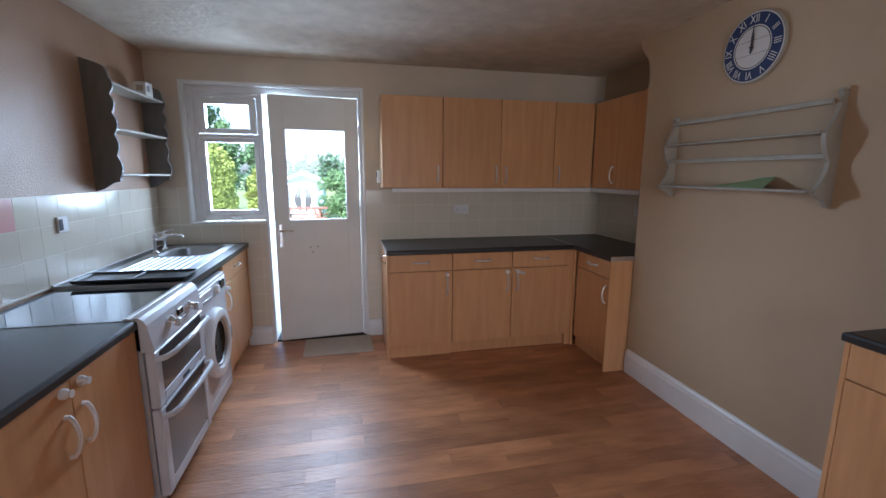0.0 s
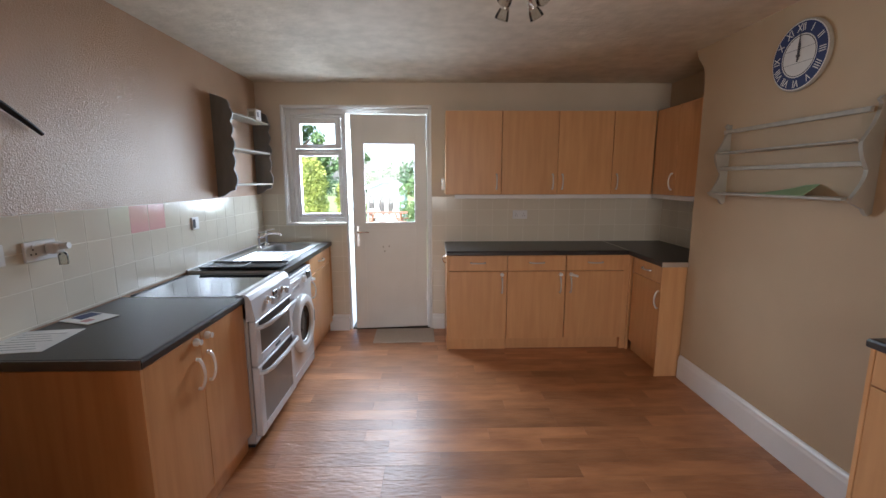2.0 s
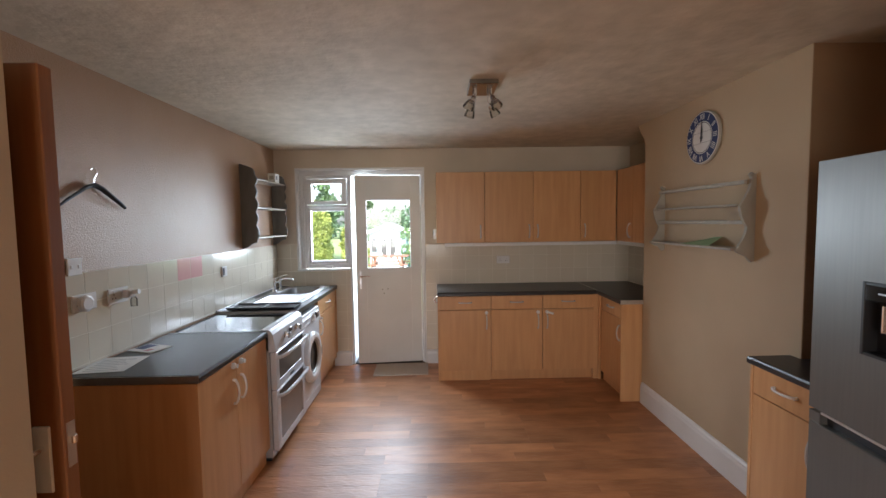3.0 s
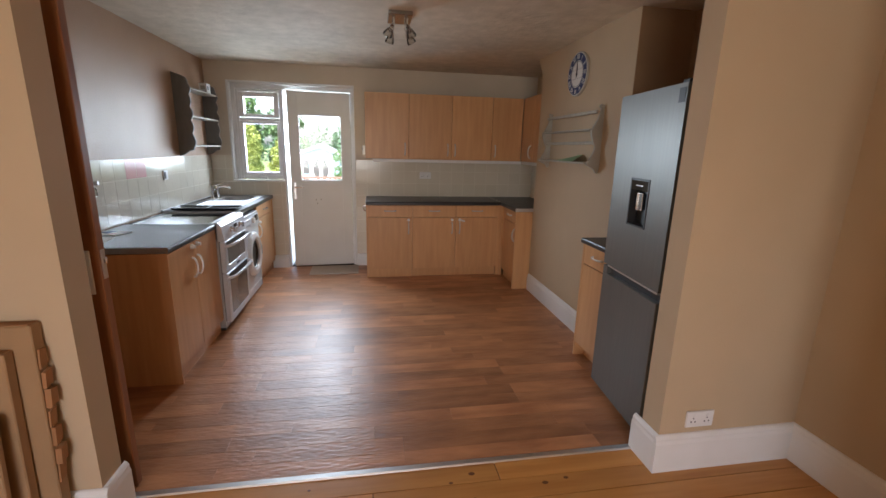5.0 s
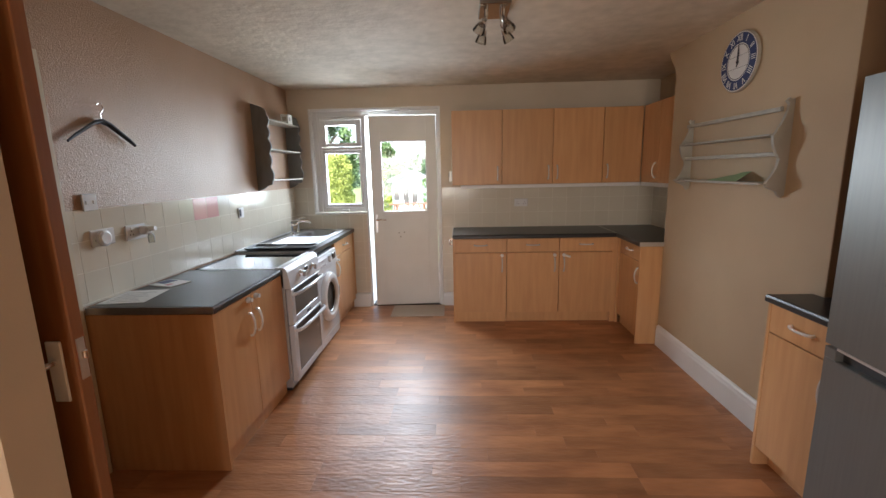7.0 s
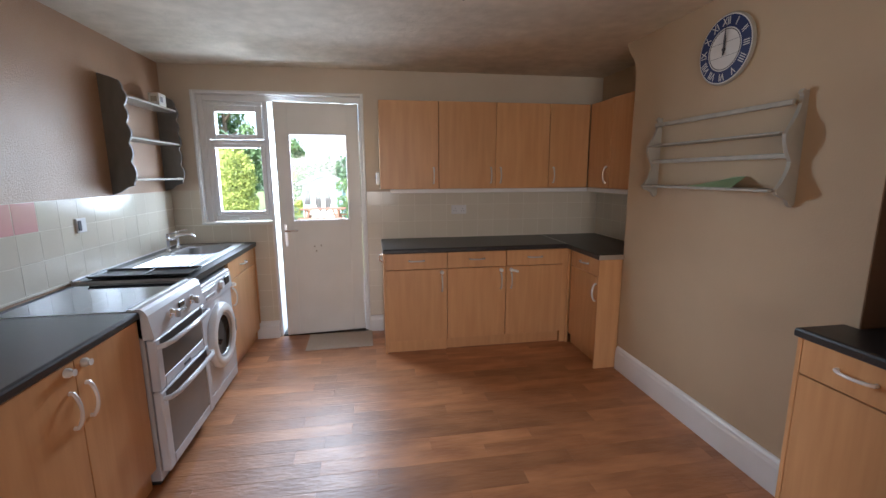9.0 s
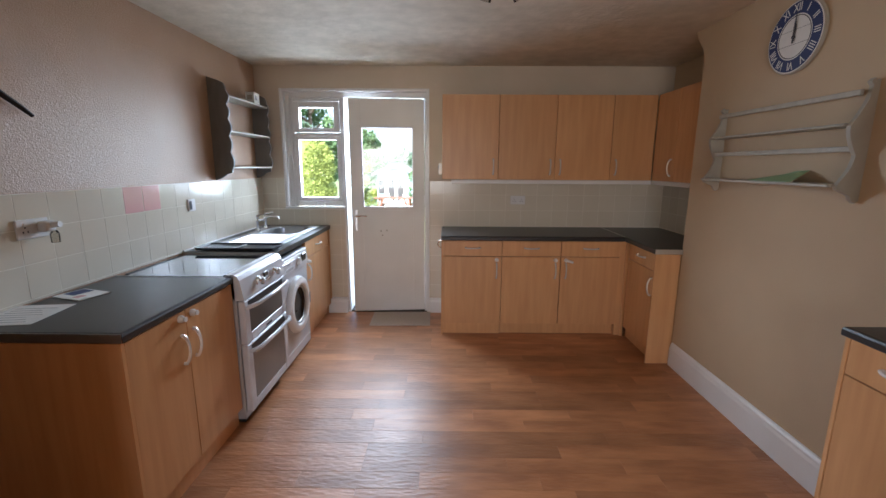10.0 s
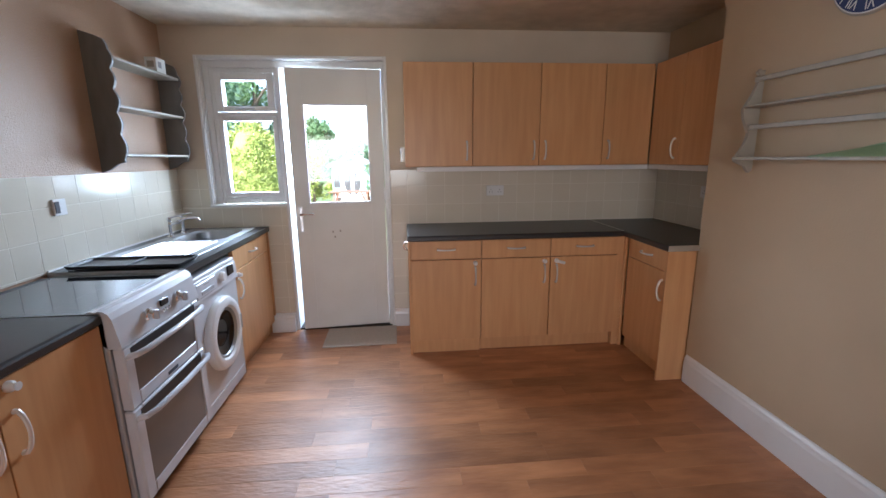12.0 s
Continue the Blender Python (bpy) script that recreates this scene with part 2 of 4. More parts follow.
# left wall with a doorway near the opening
DY0, DY1, DZ = 0.46, 1.25, 2.05
bm = bmesh.new()
box(bm, XL - 0.12, XL, DY1, YB + 0.3, 0, ZC)
box(bm, XL - 0.12, XL, YN1 - 0.06, DY0, 0, ZC)
box(bm, XL - 0.12, XL, DY0, DY1, DZ, ZC)
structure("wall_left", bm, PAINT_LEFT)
structure("wall_dining_left", B(XL - 0.12, XL, YD, YN1 - 0.06, 0, ZD), PAINT)
bm = bmesh.new()
box(bm, XL - 1.3, XL - 1.2, DY0 - 0.8, DY1 + 0.8, -0.1, ZC)
box(bm, XL - 1.2, XL - 0.12, DY0 - 0.9, DY0 - 0.8, -0.1, ZC)
box(bm, XL - 1.2, XL - 0.12, DY1 + 0.8, DY1 + 0.9, -0.1, ZC)
structure("wall_hall", bm, PAINT)
structure("floor_hall", B(XL - 1.3, XL - 0.15, DY0 - 0.9, DY1 + 0.9, -0.12, -0.002), CARD)
structure("ceiling_hall", B(XL - 1.3, XL - 0.12, DY0 - 0.9, DY1 + 0.9, ZC, ZC + 0.1), PAINT)

# back wall round the window and the door
WX0, WX1, DX1, FZ = -0.722, -0.142, 0.70, 2.235
bm = bmesh.new()
box(bm, XL, WX0, YB, YB + 0.26, 0, ZC)
box(bm, WX0, WX1, YB, YB + 0.26, 0, SILL)
box(bm, WX0, DX1, YB, YB + 0.26, FZ, ZC)
box(bm, DX1, XR, YB, YB + 0.26, 0, ZC)
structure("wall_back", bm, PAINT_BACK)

# right side: outer wall, chimney breasts
structure("wall_right", B(XR, XR + 0.15, YD, YB + 0.26, 0, ZD), PAINT)
bm = bmesh.new()
out = [(1.39, 0), (3.0, 0), (3.0, 2.24), (3.03, 2.32), (3.10, 2.40), (3.13, ZC), (1.39, ZC)]
prism(bm, out, Matrix(((0, 0, 1, XB), (1, 0, 0, 0), (0, 1, 0, 0), (0, 0, 0, 1))), XR - XB)
structure("wall_chimney_breast", bm, PAINT)
structure("wall_dining_breast", B(2.6, XR, -2.2, -0.56, 0, ZD), PAINT)

# thin sheets over the alcove walls: brown paint, with the alcove's shade coloured in
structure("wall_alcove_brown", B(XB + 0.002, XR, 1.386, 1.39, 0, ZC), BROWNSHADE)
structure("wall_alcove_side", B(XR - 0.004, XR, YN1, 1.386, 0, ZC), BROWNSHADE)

# wall with the wide opening
bm = bmesh.new()
box(bm, XL, JL, YN0, YN1, 0, ZD)
box(bm, JR, XR, YN0, YN1, 0, ZD)
box(bm, JL, JR, YN0, YN1, ZL, ZD)
structure("wall_opening", bm, PAINT)
structure("ceiling_kitchen", B(XL - 0.15, XR + 0.15, YN1, YB + 0.26, ZC, ZC + 0.12), CEIL)
structure("ceiling_dining", B(XL - 0.15, XR + 0.15, YD - 0.2, YN1, ZD, ZD + 0.12), PAINT)

# dining room window wall behind the walk
bm = bmesh.new()
box(bm, XL - 0.12, -0.65, YD - 0.2, YD, 0, ZD)
box(bm, 1.25, XR + 0.15, YD - 0.2, YD, 0, ZD)
box(bm, -0.65, 1.25, YD - 0.2, YD, 0, 0.85)
box(bm, -0.65, 1.25, YD - 0.2, YD, 2.1, ZD)
structure("wall_dining_window", bm, PAINT)


def skirting(name, x0, y0, x1, y1, nx, ny, h=0.185, t=0.022):
    """A moulded skirting board along a wall from one point to another, standing out along (nx, ny)."""
    prof = [(0, 0), (t, 0), (t, h - 0.045), (t * 0.8, h - 0.03), (t * 0.8, h - 0.018), (t * 0.45, h - 0.004), (0.003, h), (0, h)]
    bm = bmesh.new()
    loft(bm, [[(x + nx * u, y + ny * u, v) for u, v in prof] for x, y in ((x0, y0), (x1, y1))])
    structure(name, bm, WHITE)


skirting("baseboard_breast", XB, 1.42, XB, 2.985, -1, 0, 0.185)
skirting("baseboard_nib", JR - 0.0225, YN0, XR, YN0, 0, -1, 0.2)
skirting("baseboard_jamb", JR, YN0 - 0.001, JR, YN1 + 0.05, -1, 0, 0.2)
skirting("baseboard_alcove", XR, YN0 - 0.002, XR, -0.58, -1, 0, 0.2)
skirting("baseboard_left_jamb", JL, YN0 - 0.001, JL, YN1 + 0.02, 1, 0, 0.2)
skirting("baseboard_left_nib", XL, YN0, JL + 0.0225, YN0, 0, -1, 0.2)
skirting("baseboard_dining_left", XL, YD, XL, YN0 - 0.022, 1, 0, 0.2)
skirting("baseboard_window_wall", -0.34, YB, WX1 - 0.002, YB, 0, -1, 0.16, 0.05)
skirting("baseboard_dining_breast", 2.6, -2.2, 2.6, -0.56, -1, 0, 0.2)
skirting("baseboard_door_side", DX1 + 0.016, YB, 0.84, YB, 0, -1, 0.16)

bm = bmesh.new()
loft(bm, [[(x, 0.395 + u, v) for u, v in ((-0.022, -0.003), (0.022, -0.003), (0.014, 0.007), (-0.014, 0.007))] for x in (JL - 0.2, JR)])
structure("trim_threshold", bm, ALU, "worn silver threshold strip between two floors")

# architrave of the doorway in the left wall
bm = bmesh.new()
box(bm, XL, XL + 0.018, DY1, DY1 + 0.07, 0, DZ + 0.07, 0.004)
box(bm, XL, XL + 0.018, DY0, DY1, DZ, DZ + 0.07, 0.004)
box(bm, XL - 0.13, XL, DY1 - 0.025, DY1, 0, DZ)
structure("trim_doorway", bm, material("cream gloss trim", (0.66, 0.58, 0.44), 0.4, scale=5))


# ---- back door and window ----
def back_frame():
    bm = bmesh.new()
    y0, y1 = YB + 0.055, YB + 0.13
    box(bm, WX0 + 0.012, WX0 + 0.06, y0, y1, SILL, FZ - 0.012, 0.004)
    box(bm, WX0 + 0.06, DX1 - 0.012, y0, y1, FZ - 0.066, FZ - 0.012, 0.004)
    box(bm, DX1 - 0.036, DX1 - 0.012, y0 - 0.02, y1, 0, FZ - 0.066, 0.004)
    box(bm, WX1, WX1 + 0.026, YB - 0.006, YB + 0.25, 0, FZ - 0.066, 0.004)
    structure("trim_window_and_door_frame", bm, WHITE)
    bm = bmesh.new()
    box(bm, WX0, WX0 + 0.012, YB + 0.001, YB + 0.13, SILL, FZ)
    box(bm, WX0 + 0.012, DX1 - 0.012, YB + 0.001, YB + 0.13, FZ - 0.012, FZ)
    box(bm, DX1 - 0.012, DX1, YB + 0.001, YB + 0.13, 0, FZ)
    structure("trim_reveal_lining", bm, WHITE)
    bm = bmesh.new()
    box(bm, WX0 - 0.016, WX0 + 0.006, YB - 0.011, YB, SILL, FZ + 0.014, 0.003)
    box(bm, WX0 + 0.007, DX1 - 0.007, YB - 0.011, YB, FZ - 0.007, FZ + 0.014, 0.003)
    box(bm, DX1 - 0.006, DX1 + 0.014, YB - 0.011, YB, 0, FZ + 0.014, 0.003)
    structure("trim_architrave", bm, WHITE)
    structure("trim_sill", B(WX0 - 0.016, WX1 - 0.002, YB - 0.03, YB + 0.06, SILL - 0.001, SILL + 0.018, bevel=0.005), WHITE)


back_frame()
win = tagged(thing("window_1", pose(WX0 + 0.06, YB + 0.062, SILL), "white painted window with a small top light", "window"), kind="structure")
ww, wh = WX1 - 0.002 - (WX0 + 0.06), FZ - 0.068 - SILL


def rim(x0, x1, z0, z1, w, y0, y1, bevel=0.004, wb=None):
    bm = bmesh.new()
    wb = wb or w
    box(bm, x0, x0 + w, y0, y1, z0, z1, bevel)
    box(bm, x1 - w, x1, y0, y1, z0, z1, bevel)
    box(bm, x0 + w, x1 - w, y0 + 0.001, y1 - 0.001, z1 - w, z1, bevel)
    box(bm, x0 + w, x1 - w, y0 + 0.001, y1 - 0.001, z0, z0 + wb, bevel)
    return bm


part("window_frame", rim(0, ww, 0.02, wh, 0.03, 0, 0.07, wb=0.05), WHITE, win)
part("transom", B(0.03, ww - 0.03, 0.002, 0.068, 0.715, 0.745, bevel=0.004), WHITE, win)
sash = part("top_sash", rim(0.034, ww - 0.034, 0.75, wh - 0.034, 0.055, -0.016, 0.055, wb=0.04), WHITE, win)
part("pane", B(0.08, ww - 0.08, 0.025, 0.031, 0.785, wh - 0.08), CLEAR, sash).visible_shadow = False
part("stay", B(ww / 2 - 0.07, ww / 2 + 0.07, -0.034, -0.018, 0.762, 0.777, bevel=0.003), ALU, sash)
sash = part("lower_sash", rim(0.032, ww - 0.032, 0.072, 0.713, 0.036, -0.002, 0.055), WHITE, win)
part("pane", B(0.06, ww - 0.06, 0.025, 0.031, 0.10, 0.69), CLEAR, sash).visible_shadow = False
part("catch", B(ww / 2 - 0.04, ww / 2 + 0.05, -0.035, -0.003, 0.022, 0.05, bevel=0.005), PVC, win)

DW = 0.737
door = tagged(thing("door_1", pose(-0.072, YB - 0.02, 0.012, 0, 0, 5), "off-white back door standing slightly ajar, glazed above", "door"), kind="structure")
gx0, gx1, gz0, gz1, dh = 0.118, DW - 0.112, 1.095, 1.88, 2.150
bm = bmesh.new()
box(bm, 0, gx0, 0, 0.044, 0, dh, 0.002)
box(bm, gx1, DW, 0, 0.044, 0, dh, 0.002)
box(bm, gx0, gx1, 0, 0.044, 0, gz0, 0.002)
box(bm, gx0, gx1, 0, 0.044, gz1, dh, 0.002)
part("leaf", bm, DOORWHITE, door)
part("bead", rim(gx0 - 0.004, gx1 + 0.004, gz0 - 0.004, gz1 + 0.004, 0.014, -0.006, 0.012, 0.003), WHITE, door)
part("pane", B(gx0, gx1, 0.02, 0.026, gz0, gz1), CLEAR, door).visible_shadow = False
for dx, dz in ((0.285, 0.845), (0.345, 0.85), (0.30, 0.80)):
    part("scuff", B(dx, dx + 0.012, -0.0006, 0.0, dz, dz + 0.016), RACKPAINT, door, "small grey scuff")
for z in (0.28, 1.12, 1.82):
    bm = bmesh.new()
    for i in range(4):
        lathe(bm, [(0.007, z + i * 0.024), (0.007, z + i * 0.024 + 0.021)], Matrix.Translation((DW - 0.001, -0.006, 0)), 10)
    part("hinge", bm, WHITE, door)
hd = part("handle_plate", B(0.03, 0.062, -0.009, 0, 0.86, 1.07, bevel=0.004), ALU, door, "satin metal handle plate")
bm = bmesh.new()
tube(bm, [(0.046, -0.008, 1.01), (0.046, -0.045, 1.01), (0.06, -0.052, 1.012), (0.10, -0.05, 1.015), (0.155, -0.045, 1.008)], [0.011, 0.010, 0.010, 0.009, 0.008], 10)
part("lever", bm, CHROME, hd, smooth=True)
structure("trim_doorstep", B(WX1 + 0.026, DX1 - 0.036, YB + 0.005, YB + 0.26, 0.0, 0.011), DARK)

# brown internal door standing open behind the wall
d2 = tagged(thing("door_2", pose(XL + 0.045, 0.432, 0.008, 0, 0, 0.6), "brown varnished internal door standing wide open", "door"), kind="structure")
part("leaf", B(0, 0.775, 0, 0.042, 0, 2.03, bevel=0.003), TIMBER, d2)
hp = part("handle_plate", B(0.70, 0.745, -0.008, 0, 0.92, 1.10, bevel=0.003), WHITE, d2, "white metal handle plate")
bm = bmesh.new()
tube(bm, [(0.722, -0.006, 1.04), (0.722, -0.045, 1.04), (0.70, -0.052, 1.04), (0.62, -0.048, 1.035)], [0.01, 0.009, 0.009, 0.007], 10)
part("lever", bm, CHROME, hp, smooth=True)
lp = part("latch_plate", B(0.775, 0.778, 0.009, 0.033, 0.98, 1.10), ALU, d2, "metal latch plate")
part("latch", B(0.777, 0.79, 0.014, 0.028, 1.04, 1.065, bevel=0.003), CHROME, lp)


# ---- kitchen units ----
def bow(p0, p1, out, rise=0.034, r=0.007):
    """A bowed bar handle from p0 to p1, standing out along out."""
    p0, p1, out = Vector(p0), Vector(p1), Vector(out)
    pts, rad = [p0 - out * 0.002, p0 + out * 0.012], [r * 1.25, r * 1.1]
    for i in range(1, 10):
        a = i / 10
        pts.append(p0.lerp(p1, a) + out * (0.012 + rise * 0.6 * math.sin(math.pi * a) ** 0.7))
        rad.append(r * (0.85 + 0.5 * abs(a - 0.5)))
    pts += [p1 + out * 0.012, p1 - out * 0.002]
    rad += [r * 1.1, r * 1.25]
    return tube(bmesh.new(), pts, rad, 8)


def front(parent, kind, x0, x1, z0, z1, handle=None, lock=None):
    """A door or drawer front in a unit's own space (front at y = 0); handle: 'left', 'right', 'middle'."""
    ob = part(kind, B(x0 + 0.0022, x1 - 0.0022, -0.018, 0.011, z0 + 0.0022, z1 - 0.0022, bevel=0.0015), BEECH, parent)
    if kind == "drawer":
        c = (x0 + x1) / 2
        part("handle", bow((c - 0.062, -0.018, (z0 + z1) / 2 + 0.005), (c + 0.062, -0.018, (z0 + z1) / 2 + 0.005), (0, -1, 0)), HANDLE, ob, "chrome bow handle", True)
    elif handle:
        x = x0 + 0.045 if handle.startswith("left") else x1 - 0.045
        drop = 0.105 if "deep" in handle else 0.055
        za = z0 + 0.05 if handle.endswith("low") else z1 - drop - 0.14
        part("handle", bow((x, -0.018, za), (x, -0.018, za + 0.135), (0, -1, 0)), HANDLE, ob, "chrome bow handle", True)
        if lock:
            bm = lathe(bmesh.new(), [(0.017, 0), (0.017, 0.012), (0.010, 0.022), (0.013, 0.03)], Matrix.Translation((x, -0.018, z1 - 0.03)) @ pose(0, 0, 0, 90), 16)
            if lock == "strap":
                tube(bm, [(x, -0.03, z1 - 0.03), (x + 0.03, -0.036, z1 - 0.038), (x + 0.06, -0.03, z1 - 0.048)], 0.011, 8)
            part("child_lock", bm, PVC, ob, "white plastic child lock", True)
    return ob


def base_unit(m, w, depth, label, doors, drawers=True, left=False, right=False, top=0.88, group="base units", recess=0.012, carcass=None):
    """doors: (x0, x1, handle side, lock) rows."""
    u = thing("base_cabinet", m, label, "cabinet", group)
    bm = bmesh.new()
    box(bm, 0.0, w, 0.012, depth, 0.105, carcass or top)
    part("body", bm, BEECH_EDGE, u)
    part("plinth", B(0.002, w - 0.002, recess if left else 0.03, recess + 0.035, 0, 0.104), BEECH, u)
    for side, x in ((left, -0.018), (right, w)):
        if side:
            part("end_panel", B(x, x + 0.018, -0.02, depth, 0, top, bevel=0.001), BEECH, u)
    for x0, x1, h, lock in doors:
        zt = top - 0.003
        if drawers:
            front(u, "drawer", x0, x1, 0.737, zt)
            zt = 0.735
        front(u, "door", x0, x1, 0.108, zt, h, lock)
    return u


FB = 3.56 + 0.02
DEP = YB - FB - 0.014
X0 = 0.862
base_unit(pose(X0, FB, 0), 0.519, DEP, "beech kitchen base unit with one drawer and door", [(0, 0.519, "right", "knob")], left=True)
base_unit(pose(X0 + 0.52, FB, 0), 1.046, DEP, "beech kitchen base unit with two drawers and doors", [(0, 0.522, "right", "knob"), (0.524, 1.046, "left", "strap")])
u = thing("corner_post", pose(X0 + 1.567, FB, 0), "beech corner post between two runs of units", "cabinet", "base units")
part("post", B(0.001, 0.05, -0.006, 0.09, 0, 0.88, bevel=0.001), BEECH, u)
part("post_return", B(0.0502, 0.075, -0.022, 0.012, 0, 0.88), BEECH, u)
base_unit(pose(2.50, 3.555, 0, 0, 0, -90), 0.53, 0.53, "beech kitchen base unit with a drawer beside the chimney breast", [(0.045, 0.53, "right", None)])
u = thing("end_panel", pose(2.462, 3.004, 0), "tall beech end panel against the chimney breast", "cabinet", "base units")
part("panel", B(0, XB - 2.465, 0, 0.018, 0, 0.88, bevel=0.001), BEECH, u)
part("towel_rail_end", bow((X0 - 0.02, 3.66, 0.80), (X0 - 0.02, 3.66, 0.86), (-1, 0, 0)), CHROME, None, "", True)
tagged(bpy.data.objects["towel_rail_end"], "small chrome hook on the unit's end panel", "hook")


def worktop(name, outline, label, top=0.92, h=0.038):
    """A worktop from its outline in plan, with rounded front edges."""
    bm = bmesh.new()
    area = sum(a[0] * b[1] - b[0] * a[1] for a, b in zip(outline, outline[1:] + outline[:1]))
    if area < 0:
        outline = outline[::-1]
    n = len(outline)

    def inset(d):
        res = []
        for i in range(n):
            p, q, r = Vector(outline[i - 1]), Vector(outline[i]), Vector(outline[(i + 1) % n])
            e, f = (q - p).normalized(), (r - q).normalized()
            ne, nf = Vector((-e.y, e.x)), Vector((-f.y, f.x))
            res.append(q + (ne + nf) * d / (1 + ne.dot(nf)))
        return res
    rows = [(0.004, top - h), (0, top - h + 0.004), (0, top - 0.012), (0.0035, top - 0.0035), (0.012, top)]
    loft(bm, [[(p.x, p.y, z) for p in inset(d)] for d, z in rows])
    ob = part(name, bm, WORKTOP)
    return tagged(ob, label, "worktop")


wt = worktop("worktop", [(X0 - 0.022, YB - 0.009), (X0 - 0.022, 3.535), (2.445, 3.535), (2.445, 2.987), (XB - 0.002, 2.987), (XB - 0.002, 3.002), (XR - 0.009, 3.002), (XR - 0.009, YB - 0.009)], "black speckled L-shaped worktop over beech units")
part("end_strip", B(2.447, XB - 0.003, 2.9835, 2.9865, 0.884, 0.92), ALU, wt, "silver edging strip")
part("end_strip", B(X0 - 0.0255, X0 - 0.0225, 3.54, YB - 0.012, 0.884, 0.92), ALU, wt, "silver edging strip")
part("joint_strip", B(2.447, 2.453, 3.54, YB - 0.012, 0.9203, 0.9215), ALU, wt, "thin silver joint strip")


def wall_unit(m, w, depth, doors, label, z=0.75):
    u = thing("wall_cabinet", m, label, "cabinet", "wall units")
    part("body", B(0, w, 0.012, depth, 0, z, bevel=0.001), BEECH_EDGE, u)
    for x0, x1, h in doors:
        front(u, "door", x0, x1, 0, z, h + "-low")
    return u


UZ, UH = 1.40, 0.752
UD = YB - 3.868 - 0.001
wall_unit(pose(0.843, 3.868, UZ), 0.515, UD, [(0, 0.515, "right")], "beech wall unit with one door", UH)
wall_unit(pose(1.359, 3.868, UZ), 1.024, UD, [(0, 0.519, "right"), (0.519, 1.024, "left")], "beech wall unit with two doors", UH)
wall_unit(pose(2.384, 3.868, UZ), 0.385, UD, [(0, 0.385, "left")], "narrow beech wall unit in the corner", UH)
wall_unit(pose(2.792, 3.846, UZ, 0, 0, -90), 0.84, XR - 2.793, [(0, 0.36, "right"), (0.36, 0.84, "right")], "beech wall unit above the short worktop", UH)
t = thing("pelmet", pose(0.93, 3.875, 1.362), "white light pelmet under the wall units", "pelmet")
part("rail", B(0, 1.86, 0, 0.03, 0, 0.036, bevel=0.003), WHITE, t)
part("rail_short", B(1.87, 1.90, -0.86, 0.03, 0, 0.036, bevel=0.003), WHITE, t)
t = thing("switch_box", pose(0.838, 3.99, 1.44), "small white switch on the wall unit's side", "switch")
part("case", B(-0.03, 0.004, -0.03, 0.03, 0, 0.11, bevel=0.005), PVC, t)
part("rocker", B(-0.034, -0.029, -0.012, 0.012, 0.05, 0.09, bevel=0.003), NAVY, t)

# left run
FL = -0.33
base_unit(pose(FL, 1.352, 0, 0, 0, 90), 0.80, FL - XL - 0.002, "beech base unit with two doors and white child locks", [(0, 0.375, "right-deep", "knob"), (0.375, 0.80, "left-deep", "knob")], drawers=False, left=True, top=0.872)
base_unit(pose(FL, 3.40, 0, 0, 0, 90), 0.73, FL - XL - 0.002, "beech sink base unit with a drawer and door", [(0, 0.70, "left", "knob")], right=True, top=0.884, carcass=0.74)
wt = worktop("worktop", [(XL + 0.009, 1.334), (-0.30, 1.334), (-0.30, 2.152), (XL + 0.009, 2.152)], "black speckled worktop beside the cooker", 0.912)
part("end_strip", B(XL + 0.012, -0.303, 1.3305, 1.3335, 0.876, 0.912), ALU, wt, "silver edging strip")
part("joint_strip", B(XL + 0.012, -0.305, 2.1522, 2.1555, 0.876, 0.9135), ALU, wt, "silver edging strip")

# worktop with the sink let into it
SX, SY = -0.62, 3.62
wt = thing("worktop", pose(0, 0, 0), "black worktop round a stainless steel sink", "worktop")
bm = bmesh.new()
for a in ((XL + 0.009, -0.30, 2.776, 3.57), (XL + 0.009, -0.80, 3.57, 4.03), (-0.44, -0.30, 3.57, 4.03), (XL + 0.009, -0.30, 4.03, YB - 0.009)):
    box(bm, *a, 0.886, 0.924)
part("slab", bm, WORKTOP, wt)
part("end_strip", B(XL + 0.012, -0.303, 2.772, 2.7755, 0.888, 0.923), ALU, wt, "silver edging strip")
part("upstand_seal", tube(bmesh.new(), [(XL + 0.012, 2.78, 0.926), (XL + 0.012, YB - 0.02, 0.926)], 0.006, 6), PVC, wt)


